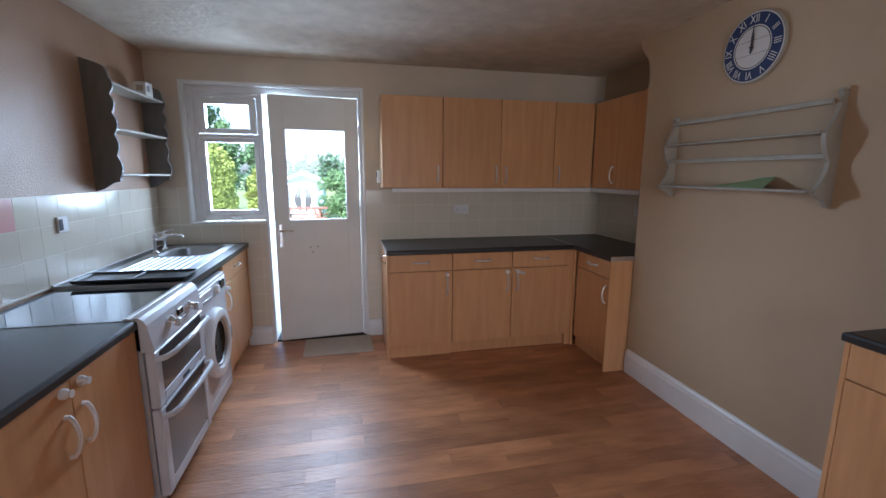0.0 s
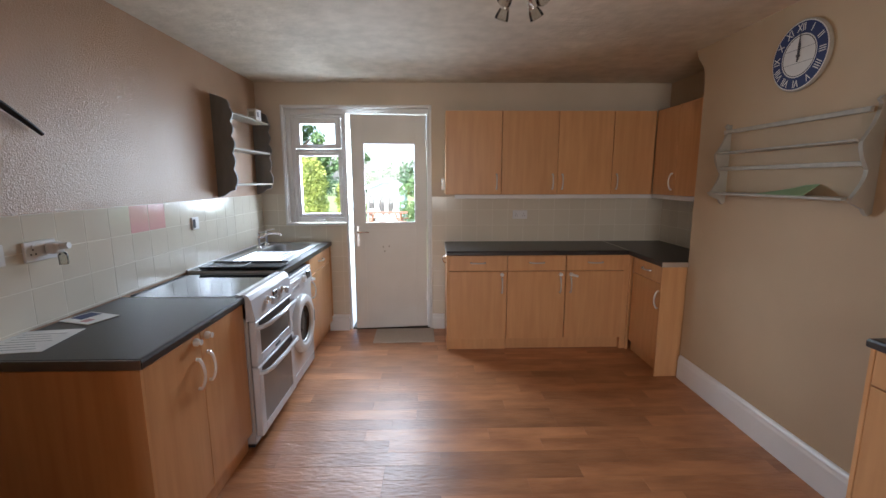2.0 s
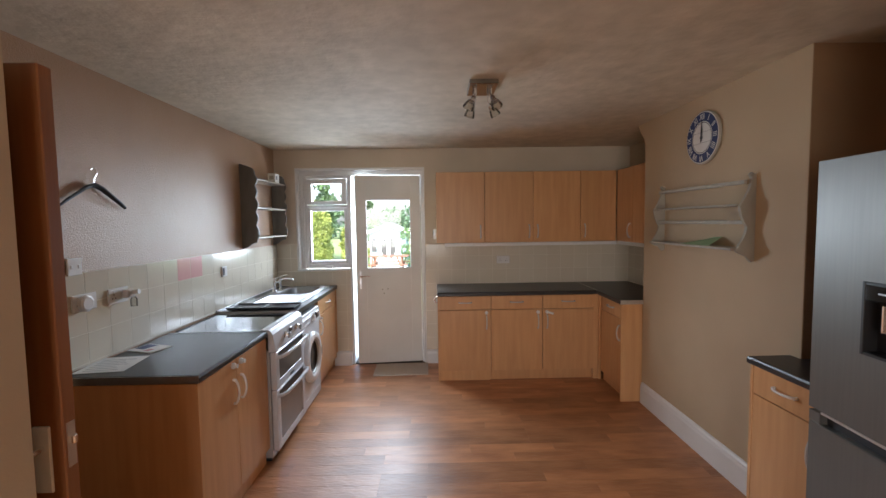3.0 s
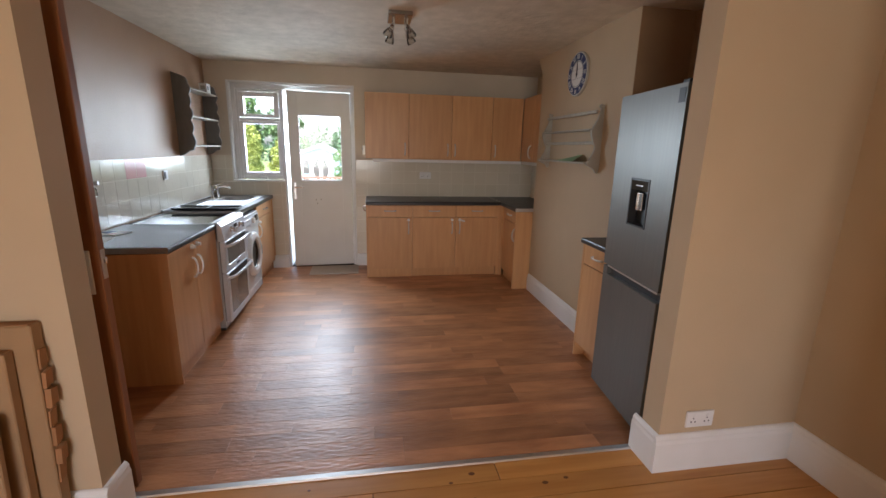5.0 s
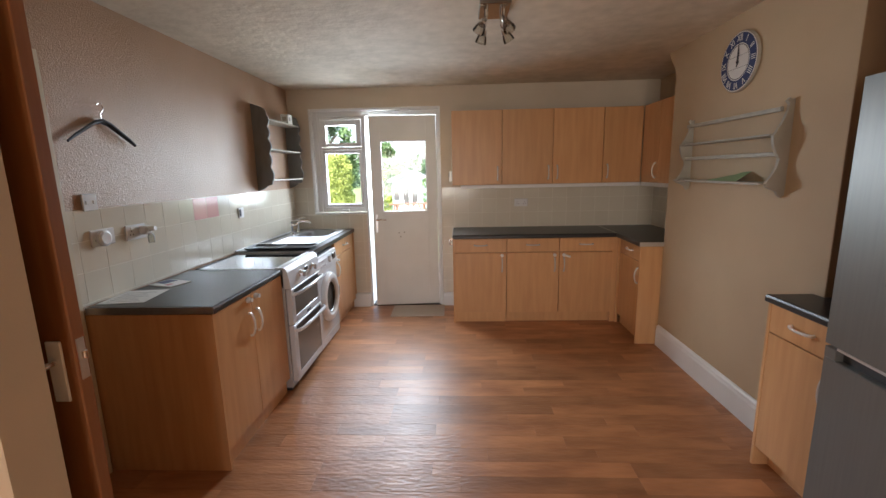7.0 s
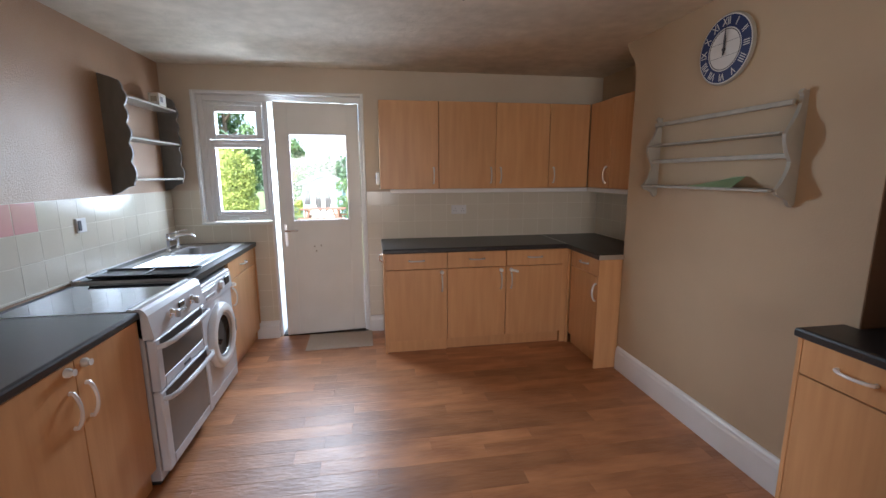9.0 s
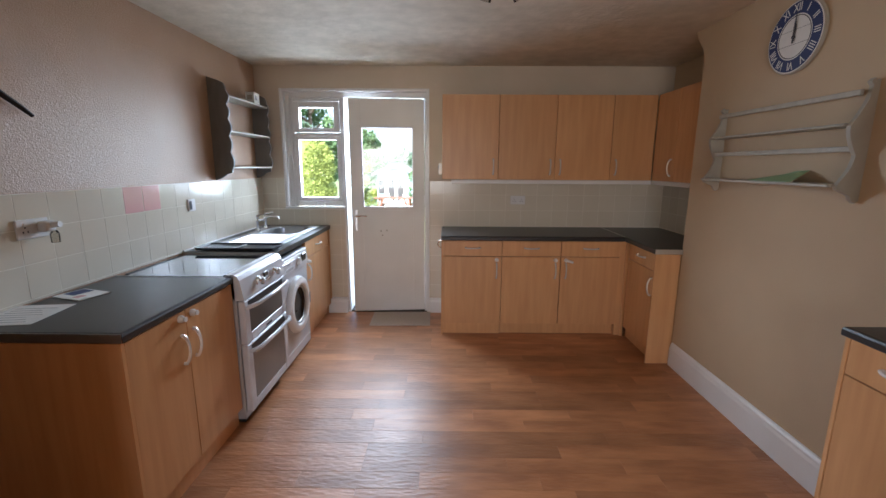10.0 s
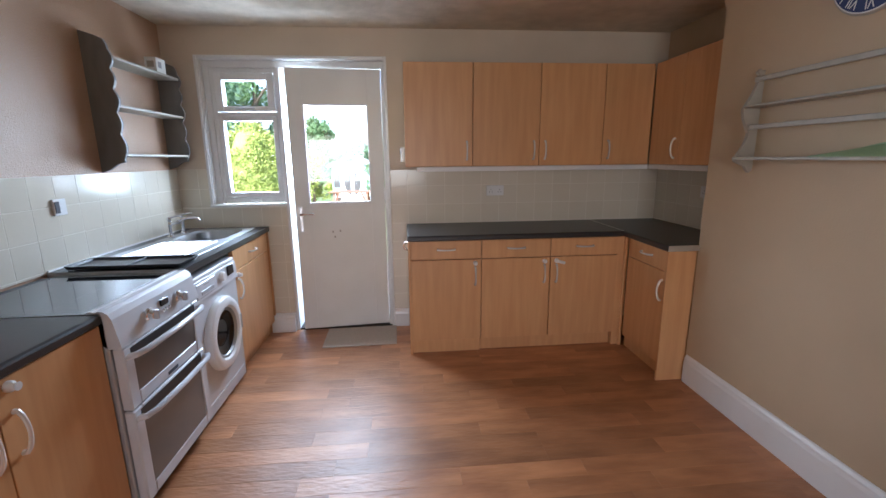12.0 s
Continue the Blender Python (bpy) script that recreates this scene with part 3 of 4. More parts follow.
def sink():
    s = thing("sink", pose(-0.62, 3.57, 0.924), "stainless steel sink with a ribbed drainer", "sink")
    bw, bl, cy = 0.36, 0.46, 0.23
    k = rrect(bw, bl, 0.09)
    ko = rrect(0.50, 0.56, 0.04)
    bm = bmesh.new()
    rows = [[(x, y + cy, z) for x, y in o] for o, z in ((ko, 0.0), (ko, 0.006), (rrect(0.47, 0.53, 0.04), 0.007), (k, 0.004), (rrect(bw - 0.02, bl - 0.02, 0.09), -0.01), (rrect(bw - 0.03, bl - 0.03, 0.085), -0.13), (rrect(bw - 0.10, bl - 0.10, 0.06), -0.15))]
    loft(bm, rows, cap0=False)
    part("bowl", bm, STEEL, s, smooth=True)
    dr = part("drainer", B(-0.25, 0.25, -0.60, -0.051, 0.0, 0.006, bevel=0.002), STEEL, s)
    for i in range(9):
        x = -0.17 + 0.0425 * i
        part("rib", prism(bmesh.new(), [(-0.010, 0), (0.010, 0), (0.006, 0.0055), (-0.006, 0.0055)], Matrix(((1, 0, 0, x), (0, 0, 1, -0.56), (0, 1, 0, 0.006), (0, 0, 0, 1))), 0.50), STEEL, dr)
    part("waste", lathe(bmesh.new(), [(0.035, -0.1495), (0.035, -0.146), (0.012, -0.148)], Matrix.Translation((0, cy, 0)), 20), CHROME, s)


sink()
t = thing("mixer_tap", pose(-0.835, 3.78, 0.930), "chrome bridge mixer tap with two lever handles", "tap")
bm = bmesh.new()
for y in (-0.088, 0.088):
    lathe(bm, [(0.024, 0), (0.024, 0.008), (0.013, 0.02), (0.011, 0.075), (0.016, 0.085), (0.016, 0.105), (0.012, 0.115), (0.015, 0.125), (0.015, 0.14), (0.009, 0.146)], Matrix.Translation((0, y, 0)), 16)
tube(bm, [(0, -0.088, 0.094), (0.012, -0.04, 0.096), (0.016, 0, 0.098), (0.012, 0.04, 0.096), (0, 0.088, 0.094)], [0.010, 0.010, 0.015, 0.010, 0.010], 10)
part("body", bm, CHROME, t, smooth=True)
part("spout", tube(bmesh.new(), [(0.016, 0, 0.10), (0.035, 0.006, 0.118), (0.08, 0.02, 0.126), (0.14, 0.035, 0.118), (0.15, 0.037, 0.10)], [0.012, 0.011, 0.010, 0.010, 0.011], 12), CHROME, t, smooth=True)
for y in (-0.088, 0.088):
    part("lever", tube(bmesh.new(), [(-0.01, y, 0.136), (0.02, y + 0.004, 0.146), (0.045, y + 0.008, 0.152), (0.075, y + 0.012, 0.155)], [0.009, 0.008, 0.006, 0.008], 10), CHROME, t, smooth=True)
t = thing("grill_tray", pose(-0.615, 2.90, 0.9305), "shallow black metal tray lying across the drainer", "tray")
ro = rrect(0.56, 0.215, 0.015, 3)
rows = [(0.97, 0), (1, 0.012), (1.012, 0.016), (0.975, 0.016), (0.955, 0.004)]
part("tray", loft(bmesh.new(), [[(x * f, y * f, z) for x, y in ro] for f, z in rows]), BLACK, t)
part("rib", B(-0.006, 0.006, -0.10, 0.10, 0.004, 0.012, bevel=0.002), BLACK, t)


def cooker():
    c = thing("cooker", pose(-0.285, 2.157, 0, 0, 0, 90), "white and silver electric cooker with two oven doors", "cooker")
    w, d = 0.612, 0.665
    part("body", B(0, w, 0.012, d, 0.03, 0.885, bevel=0.004), SILVER, c)
    part("plinth", B(0.02, w - 0.02, 0.03, d, 0.0, 0.03), BLACK, c)
    part("hob_glass", B(0.012, w - 0.012, 0.075, d - 0.04, 0.903, 0.909, bevel=0.002), BLACKGLASS, c)
    part("hob_surround", B(0, w, 0.05, d, 0.880, 0.902, bevel=0.006), SILVER, c)
    part("rear_strip", B(0.05, w - 0.05, d - 0.035, d - 0.005, 0.902, 0.909, bevel=0.002), BLACK, c)
    prof = [(0.075, 0.909), (0.068, 0.919), (0.05, 0.920), (0.046, 0.917), (0.034, 0.917), (0.03, 0.921), (0.012, 0.919), (-0.004, 0.908), (-0.016, 0.885), (-0.034, 0.78), (-0.034, 0.768), (0.012, 0.768), (0.05, 0.80)]
    p = part("control_panel", loft(bmesh.new(), [[(x, y, z) for y, z in prof] for x in (0, 0.012, w - 0.012, w)]), APPL, c)
    tilt = Matrix.Translation((0, -0.026, 0.835)) @ pose(0, 0, 0, 99)
    for x in (0.20, 0.44):
        kb = part("knob", lathe(bmesh.new(), [(0.026, -0.002), (0.026, 0.006), (0.02, 0.01), (0.019, 0.028), (0.013, 0.031)], Matrix.Translation((x, 0, 0)) @ tilt, 24), CHROME, p, "chrome control knob", True)
        part("grip", box(bmesh.new(), x - 0.008, x + 0.008, -0.070, -0.05, 0.812, 0.852, 0.003), SILVER, kb)
    part("display", B(0.295, 0.355, -0.030, -0.022, 0.832, 0.862, bevel=0.001), BLACKGLASS, p)
    for x in (0.30, 0.325, 0.35):
        part("button", lathe(bmesh.new(), [(0.007, 0), (0.007, 0.008)], Matrix.Translation((x, -0.002, -0.02)) @ tilt, 12), CHROME, p)
    for name, z0, z1 in (("top_oven_door", 0.50, 0.762), ("main_oven_door", 0.075, 0.495)):
        ob = part(name, rim(0.008, w - 0.008, z0, z1, 0.06, -0.03, 0.010, 0.006), APPL, c)
        part("door_glass", B(0.06, w - 0.06, -0.026, -0.012, z0 + 0.055, z1 - 0.055), OVENGLASS, ob, "smoked oven door glass")
        part("dark_band", B(0.05, w - 0.05, -0.0315, -0.0295, z1 - 0.055, z1 - 0.012), BLACK, ob)
        bm = bmesh.new()
        zz = z1 - 0.03
        pts = [(0.03, -0.028, zz - 0.012), (0.035, -0.06, zz - 0.004), (0.08, -0.078, zz), (w / 2, -0.084, zz), (w - 0.08, -0.078, zz), (w - 0.035, -0.06, zz - 0.004), (w - 0.03, -0.028, zz - 0.012)]
        tube(bm, pts, 0.013, 10)
        part("handle", bm, APPL, ob, "white bar handle", True)
    part("badge", B(0.27, 0.35, -0.0315, -0.0295, 0.515, 0.53), INK, c)


cooker()


def washer():
    w = thing("washing_machine", pose(-0.30, 2.79, 0, 0, 0, 90), "white front-loading washing machine under the worktop", "washing machine")
    part("body", B(0, 0.595, 0.0, 0.55, 0.015, 0.848, bevel=0.012, seg=3), APPL, w)
    for x in (0.05, 0.545):
        part("foot", lathe(bmesh.new(), [(0.02, 0), (0.02, 0.02)], Matrix.Translation((x, 0.06, 0)), 12), BLACK, w)
    p = part("control_panel", loft(bmesh.new(), [[(x, y, z) for y, z in ((0.01, 0.71), (-0.012, 0.712), (-0.004, 0.82), (0.02, 0.842))] for x in (0.006, 0.589)]), APPL, w)
    part("soap_drawer", B(0.04, 0.27, -0.015, -0.004, 0.728, 0.812, bevel=0.004), APPL, p)
    part("print", B(0.12, 0.19, -0.0157, -0.0148, 0.79, 0.797), SILVER, p)
    part("recess", B(0.09, 0.24, -0.0165, -0.0142, 0.742, 0.766, bevel=0.001), SILVER, p)
    part("knob", lathe(bmesh.new(), [(0.03, 0), (0.028, 0.015), (0.024, 0.024)], Matrix.Translation((0.365, -0.006, 0.775)) @ pose(0, 0, 0, 90), 24), PVC, p, smooth=True)
    part("display", B(0.445, 0.53, -0.017, -0.006, 0.755, 0.815, bevel=0.003), BLACKGLASS, p)
    m = Matrix.Translation((0.30, 0, 0.44)) @ pose(0, 0, 0, 90)
    d = part("door_ring", lathe(bmesh.new(), [(0.225, -0.004), (0.225, 0.018), (0.212, 0.038), (0.19, 0.046), (0.165, 0.042), (0.152, 0.028), (0.15, 0.0)], m, 56, False, False), PVC, w, "white porthole door ring", True)
    part("door_glass", lathe(bmesh.new(), [(0.151, 0.022), (0.135, 0.016), (0.11, -0.002 + 0.004), (0.06, 0.001), (0.01, 0.001)], m, 48, False), BLACKGLASS, d, "dark porthole glass", True)
    part("inner_ring", lathe(bmesh.new(), [(0.152, 0.03), (0.14, 0.028), (0.134, 0.018)], m, 48, False, False), STEEL, d, smooth=True)
    part("door_grip", B(0.478, 0.502, -0.048, -0.03, 0.39, 0.49, bevel=0.006), SILVER, d)
    part("kick_plate", B(0.02, 0.575, -0.004, 0.01, 0.03, 0.10, bevel=0.003), APPL, w)


washer()

# unit and fridge in the near alcove
base_unit(pose(2.46, 1.425, 0, 0, 0, -90), 0.40, XR - 2.462, "narrow beech base unit beside the fridge", [(0, 0.40, "right", None)], left=True, group="units in the alcove", top=0.886, recess=0.06)
worktop("worktop", [(2.42, 1.445), (2.42, 1.03), (XR - 0.009, 1.03), (XR - 0.009, 1.385), (XB - 0.004, 1.385), (XB - 0.004, 1.445)], "short black worktop beside the fridge", 0.925)


def fridge():
    f = thing("fridge_freezer", pose(2.357, 1.01, 0, 0, 0, -90 - 5), "tall silver fridge freezer with a water dispenser", "fridge")
    w, d, h, zm = 0.60, 0.60, 1.845, 0.845
    part("body", B(0.004, w - 0.004, 0.062, d, 0.03, h - 0.01, bevel=0.004), material("grey fridge side", (0.20, 0.20, 0.21), 0.45), f)
    part("plinth", B(0.02, w - 0.02, 0.07, d - 0.02, 0.0, 0.03), BLACK, f)
    dx0, dx1, dz0, dz1 = 0.215, 0.405, 1.14, 1.40
    bm = bmesh.new()
    box(bm, 0, dx0, 0, 0.058, zm + 0.012, h, 0)
    box(bm, dx1, w, 0, 0.058, zm + 0.012, h, 0)
    box(bm, dx0, dx1, 0, 0.058, zm + 0.012, dz0, 0)
    box(bm, dx0, dx1, 0, 0.058, dz1, h, 0)
    up = part("fridge_door", bm, FRIDGE, f)
    di = part("dispenser", rim(dx0, dx1, dz0, dz1, 0.012, -0.004, 0.05, 0.002), BLACK, up, "black water dispenser recess")
    part("recess_back", B(dx0 + 0.01, dx1 - 0.01, 0.045, 0.05, dz0 + 0.01, dz1 - 0.01), BLACK, di)
    part("dispenser_panel", B(dx0 + 0.01, dx1 - 0.01, -0.003, 0.03, dz1 - 0.065, dz1 - 0.01, bevel=0.002), BLACKGLASS, di)
    part("dispenser_lever", rim(dx0 + 0.065, dx1 - 0.065, dz0 + 0.09, dz1 - 0.075, 0.006, 0.005, 0.02, 0.002), CHROME, di)
    part("dispenser_paddle", B(dx0 + 0.07, dx1 - 0.07, 0.012, 0.03, dz0 + 0.095, dz1 - 0.08), DARKCHROME, di)
    part("print", B(dx0 + 0.06, dx1 - 0.06, -0.0042, -0.003, dz1 - 0.04, dz1 - 0.034), SILVER, di)
    part("badge", B(w - 0.055, w - 0.01, -0.002, 0.0, h - 0.085, h - 0.02), BLACK, up, "small black sticker")
    bm = bmesh.new()
    box(bm, 0, w, 0, 0.058, 0.05, zm - 0.045, 0.004)
    box(bm, 0, 0.055, 0.001, 0.058, zm - 0.045, zm, 0.002)
    lo = part("freezer_door", bm, FRIDGE, f)
    part("grip_recess", B(0.055, w - 0.004, 0.03, 0.055, zm - 0.044, zm + 0.002), BLACK, lo)
    part("grip_trim", B(0.06, w - 0.006, -0.002, 0.02, zm + 0.001, zm + 0.0115, bevel=0.002), ALU, lo)
    part("hinge_cap", B(w - 0.06, w - 0.01, 0.01, 0.09, h, h + 0.018, bevel=0.004), BLACK, f)


fridge()


# ---- things on the walls ----
def wall_shelf():
    s = thing("wall_shelf", pose(XL, 3.31, 1.40), "grey painted wall shelf with scalloped sides", "shelf")
    edge = [(0.0, 0.0), (0.05, 0.015), (0.10, 0.05), (0.142, 0.06)]
    for z0, z1, bulge in ((0.075, 0.215, 0.022), (0.225, 0.34, 0.016), (0.35, 0.47, 0.022), (0.48, 0.58, 0.016), (0.59, 0.69, 0.02)):
        edge += [(0.140 + bulge * math.sin(math.pi * i / 6), z0 + (z1 - z0) * i / 6) for i in range(7)]
    edge += [(0.138, 0.715), (0.125, 0.745), (0.08, 0.765), (0.0, 0.79)]
    for y in (0.0, 0.752):
        part("side", prism(bmesh.new(), edge, Matrix(((1, 0, 0, 0), (0, 0, 1, y), (0, 1, 0, 0), (0, 0, 0, 1))), 0.018), GREY, s)
    for z in (0.092, 0.375, 0.645):
        part("shelf", B(0.0, 0.152, 0.019, 0.751, z, z + 0.016, bevel=0.003), RACKPAINT, s)


wall_shelf()
t = thing("small_box", pose(-0.90, 3.80, 1.40 + 0.6612), "small white cardboard box standing on the shelf", "box")
part("carton", B(0, 0.075, 0, 0.115, 0, 0.095, bevel=0.002), PAPER, t)
part("print", B(0.0755, 0.0765, 0.02, 0.06, 0.03, 0.07), SILVER, t)
part("print", B(0.015, 0.06, -0.001, -0.0002, 0.03, 0.07), RACKPAINT, t)


def plate_rack():
    r = thing("plate_rack", pose(XB, 1.72, 1.385), "pale grey wooden plate rack on the chimney breast", "rack")
    edge = [(0, 0), (-0.02, -0.012), (-0.035, 0.0), (-0.05, 0.02), (-0.115, 0.045), (-0.125, 0.06)]
    edge += [(-0.125 + 0.07 * math.sin(math.pi * i / 16), 0.06 + 0.13 * i / 8) for i in range(1, 9)]
    edge += [(-0.055 - 0.05 * math.sin(math.pi * i / 12), 0.19 + 0.12 * i / 6) for i in range(1, 7)]
    edge += [(-0.105 + 0.075 * math.sin(math.pi * i / 12), 0.31 + 0.16 * i / 6) for i in range(1, 7)]
    edge += [(-0.045, 0.485), (-0.03, 0.50), (-0.015, 0.487), (0, 0.495)]
    for y in (0.0, 0.95):
        part("side", prism(bmesh.new(), edge, Matrix(((0.85, 0, 0, 0), (0, 0, 1, y), (0, 1, 0, 0), (0, 0, 0, 1))), 0.02), RACKPAINT, r)
    part("shelf", B(-0.125, -0.001, 0.021, 0.949, 0.055, 0.069, bevel=0.003), RACKPAINT, r)
    part("shelf", B(-0.10, -0.001, 0.021, 0.949, 0.31, 0.322, bevel=0.003), RACKPAINT, r)
    for z in (0.205, 0.435):
        part("rail", B(-0.055, -0.038, 0.021, 0.949, z, z + 0.024, bevel=0.003), RACKPAINT, r)


plate_rack()
t = thing("leaflet", pose(XB - 0.06, 1.96, 1.385 + 0.0695), "pale green folded leaflet lying on the plate rack", "leaflet")
bm = bmesh.new()
loft(bm, [[(x, y, z + d) for x, y, z in ((-0.05, 0, 0.0), (0.05, 0.02, 0.055), (0.05, 0.10, 0.05), (0.045, 0.26, 0.012), (-0.05, 0.30, 0.0))] for d in (0, 0.002)])
part("sheet", bm, GREEN, t)


def clock():
    c = thing("wall_clock", Matrix.Translation((XB - 0.002, 2.195, 2.168)) @ Matrix(((0, 0, -1, 0), (-1, 0, 0, 0), (0, 1, 0, 0), (0, 0, 0, 1))), "round blue and white wall clock with Roman numerals", "clock")
    part("case", lathe(bmesh.new(), [(0.176, 0), (0.178, 0.012), (0.172, 0.018), (0.166, 0.016)], None, 64), RACKPAINT, c)
    f = part("dial", lathe(bmesh.new(), [(0.17, 0.010), (0.17, 0.0185)], None, 64), PAPER, c, "white dial")
    part("blue_band", lathe(bmesh.new(), [(0.108, 0.0186), (0.108, 0.0196), (0.165, 0.0196), (0.165, 0.0186)], None, 64, False, False), NAVY, f, "blue numeral band")
    part("inner_ring", lathe(bmesh.new(), [(0.098, 0.0186), (0.098, 0.0193), (0.102, 0.0193), (0.102, 0.0186)], None, 64, False, False), INK, f)
    for z in (-0.035, 0.035):
        part("board_line", B(-0.09, 0.09, z - 0.0012, z + 0.0012, 0.0186, 0.0192), SILVER, f)
    for i, w in enumerate(("XII", "I", "II", "III", "IIII", "V", "VI", "VII", "VIII", "IX", "X", "XI")):
        a = -30 * i
        m = pose(0, 0, 0.0202, 0, 0, a) @ Matrix.Translation((0, 0.136, 0)) @ Matrix.Diagonal((0.8, 1, 1, 1))
        lettering("numeral", w, 0.055, m, PAPER, f)
    part("minute_hand", prism(bmesh.new(), [(-0.004, -0.03), (0.004, -0.03), (0.005, 0.06), (0.0, 0.125), (-0.005, 0.06)], pose(0, 0, 0.024, 0, 0, -2), 0.002), INK, c, "black hand")
    part("hour_hand", prism(bmesh.new(), [(-0.005, -0.02), (0.005, -0.02), (0.008, 0.05), (0.0, 0.085), (-0.008, 0.05)], pose(0, 0, 0.0215, 0, 0, -1), 0.002), INK, c, "black hand")
    part("hub", lathe(bmesh.new(), [(0.008, 0.019), (0.008, 0.028)], None, 16), INK, c)


clock()


def spotlight():
    s = thing("ceiling_light", pose(1.13, 1.97, ZC), "chrome ceiling light with four small glass spots, switched off", "lamp")
    part("plate", B(-0.085, 0.085, -0.12, 0.12, -0.03, -0.0005, bevel=0.004), DARKCHROME, s)
    for i, (x, y, ax, ay) in enumerate(((-0.045, -0.07, -0.55, -0.35), (0.045, -0.065, 0.35, -0.6), (-0.045, 0.06, -0.3, 0.5), (0.045, 0.07, 0.6, 0.25))):
        d = Vector((ax, ay, -1)).normalized()
        p = Vector((x, y, -0.028))
        j = p + Vector((0, 0, -0.045))
        a = part("arm", tube(bmesh.new(), [p, j, j + d * 0.03], [0.009, 0.007, 0.012], 10), CHROME, s, smooth=True)
        m = Matrix.Translation(j + d * 0.02) @ d.to_track_quat("Z", "Y").to_matrix().to_4x4()
        part("cup", lathe(bmesh.new(), [(0.012, 0), (0.02, 0.012), (0.024, 0.04)], m, 16, True, False), CHROME, a, smooth=True)
        part("glass_shade", lathe(bmesh.new(), [(0.022, 0.036), (0.031, 0.065), (0.034, 0.085), (0.02, 0.088)], m, 16, False, True), BULB, a, "frosted glass shade", True)


spotlight()


def hanger():
    h = thing("coat_hanger", pose(XL + 0.02, 1.607, 1.73), "black plastic coat hanger hung on a nail", "hanger")
    part("shoulders", tube(bmesh.new(), [(0, -0.215, 0.0), (0, -0.17, 0.03), (0, -0.05, 0.10), (0, 0, 0.115), (0, 0.05, 0.10), (0, 0.17, 0.03), (0, 0.215, 0.0)], [0.008, 0.011, 0.014, 0.016, 0.014, 0.011, 0.008], 8, 0.6), BLACK, h, smooth=True)
    part("hook", tube(bmesh.new(), [(0, 0, 0.115), (0, 0, 0.15), (0, 0.015, 0.165), (0, 0.025, 0.18), (0, 0.018, 0.20), (0, 0, 0.205), (0, -0.015, 0.195)], 0.0025, 6), CHROME, h, smooth=True)
    n = thing("nail", pose(XL, 1.607, 1.93), "small nail in the textured wall", "nail")
    part("shank", tube(bmesh.new(), [(-0.01, 0, 0), (0.035, 0, 0.004)], 0.003, 6), CHROME, n)


hanger()


def plate(name, m, w, label, category, rockers=1, holes=0, mat=PVC):
    """A switch or socket plate in its own space: it faces -y."""
    s = thing(name, m, label, category)
    part("plate", B(-w / 2, w / 2, -0.011, 0, -0.043, 0.043, bevel=0.003), mat, s)
    for i in range(rockers):
        x = (i - (rockers - 1) / 2) * w * 0.5
        z = 0.02 if holes else 0.0
        part("rocker", B(x - 0.007, x + 0.007, -0.0145, -0.01, z - 0.009, z + 0.009, bevel=0.002), PVC, s)
    for i in range(holes):
        x = (i - (holes - 1) / 2) * w * 0.5
        bm = bmesh.new()
        for dx, dz in ((0, 0.008), (-0.011, -0.012), (0.011, -0.012)):
            box(bm, x + dx - 0.003, x + dx + 0.003, -0.0115, -0.0105, dz - 0.004, dz + 0.004)
        part("pin_holes", bm, INK, s)
    return s


LW = XL + 0.0065
RZ = 90
plate("light_switch", pose(LW, 1.46, 1.43, 0, 0, RZ), 0.086, "white double light switch at the edge of the tiles", "switch", 2)
s = plate("wall_socket", pose(LW, 1.505, 1.245, 0, 0, RZ), 0.15, "white double socket on the tiled wall", "socket", 2, 2)
part("plug_cover", lathe(bmesh.new(), [(0.04, 0.011), (0.042, 0.03), (0.03, 0.036)], pose(-0.01, 0, -0.005, 90), 24), PVC, s)
s = plate("wall_socket", pose(LW, 1.735, 1.24, 0, 0, RZ), 0.15, "white double socket with a plug-in air freshener", "socket", 2, 2)
fr = part("air_freshener", B(0.01, 0.065, -0.06, -0.012, -0.02, 0.03, bevel=0.012, seg=3), PVC, s)
part("refill", lathe(bmesh.new(), [(0.017, -0.07), (0.018, -0.03), (0.010, -0.015)], Matrix.Translation((0.045, -0.06, 0)), 16), BULB, fr)
part("nozzle", tube(bmesh.new(), [(0.04, -0.05, 0.01), (0.042, -0.095, 0.015)], 0.014, 10), PVC, fr)
s = plate("wall_switch", pose(LW, 2.93, 1.235, 0, 0, RZ), 0.086, "white fused switch with a dark rocker", "switch", 1)
part("dark_rocker", B(-0.035, -0.005, -0.014, -0.0105, -0.03, 0.03, bevel=0.002), INK, s)
plate("wall_socket", pose(1.60, YB - 0.0065, 1.19), 0.148, "white double socket on the tiled back wall", "socket", 2, 2)
plate("wall_socket", pose(XR - 0.0065, 3.52, 1.20, 0, 0, -90), 0.086, "white socket on the alcove's tiles", "socket", 1, 1)
plate("wall_socket", pose(2.48, YN0, 0.275), 0.148, "white double socket above the skirting board", "socket", 2, 2)

# papers on the worktop
t = thing("letter", pose(-0.85, 1.49, 0.9123, 0, 0, 8), "white printed letter lying on the worktop", "paper")
part("sheet", B(-0.11, 0.12, -0.09, 0.16, 0, 0.0015), PAPER, t)
for i in range(7):
    part("print_line", B(-0.08, 0.08 - 0.02 * (i % 3), -0.06 + i * 0.028, -0.055 + i * 0.028, 0.0015, 0.0019), SILVER, t)
t = thing("leaflet", pose(-0.845, 1.79, 0.9123, 0, 0, -18), "colourful folded leaflet lying on the worktop", "leaflet")
part("sheet", B(-0.09, 0.09, -0.06, 0.08, 0, 0.004, bevel=0.001), PAPER, t)
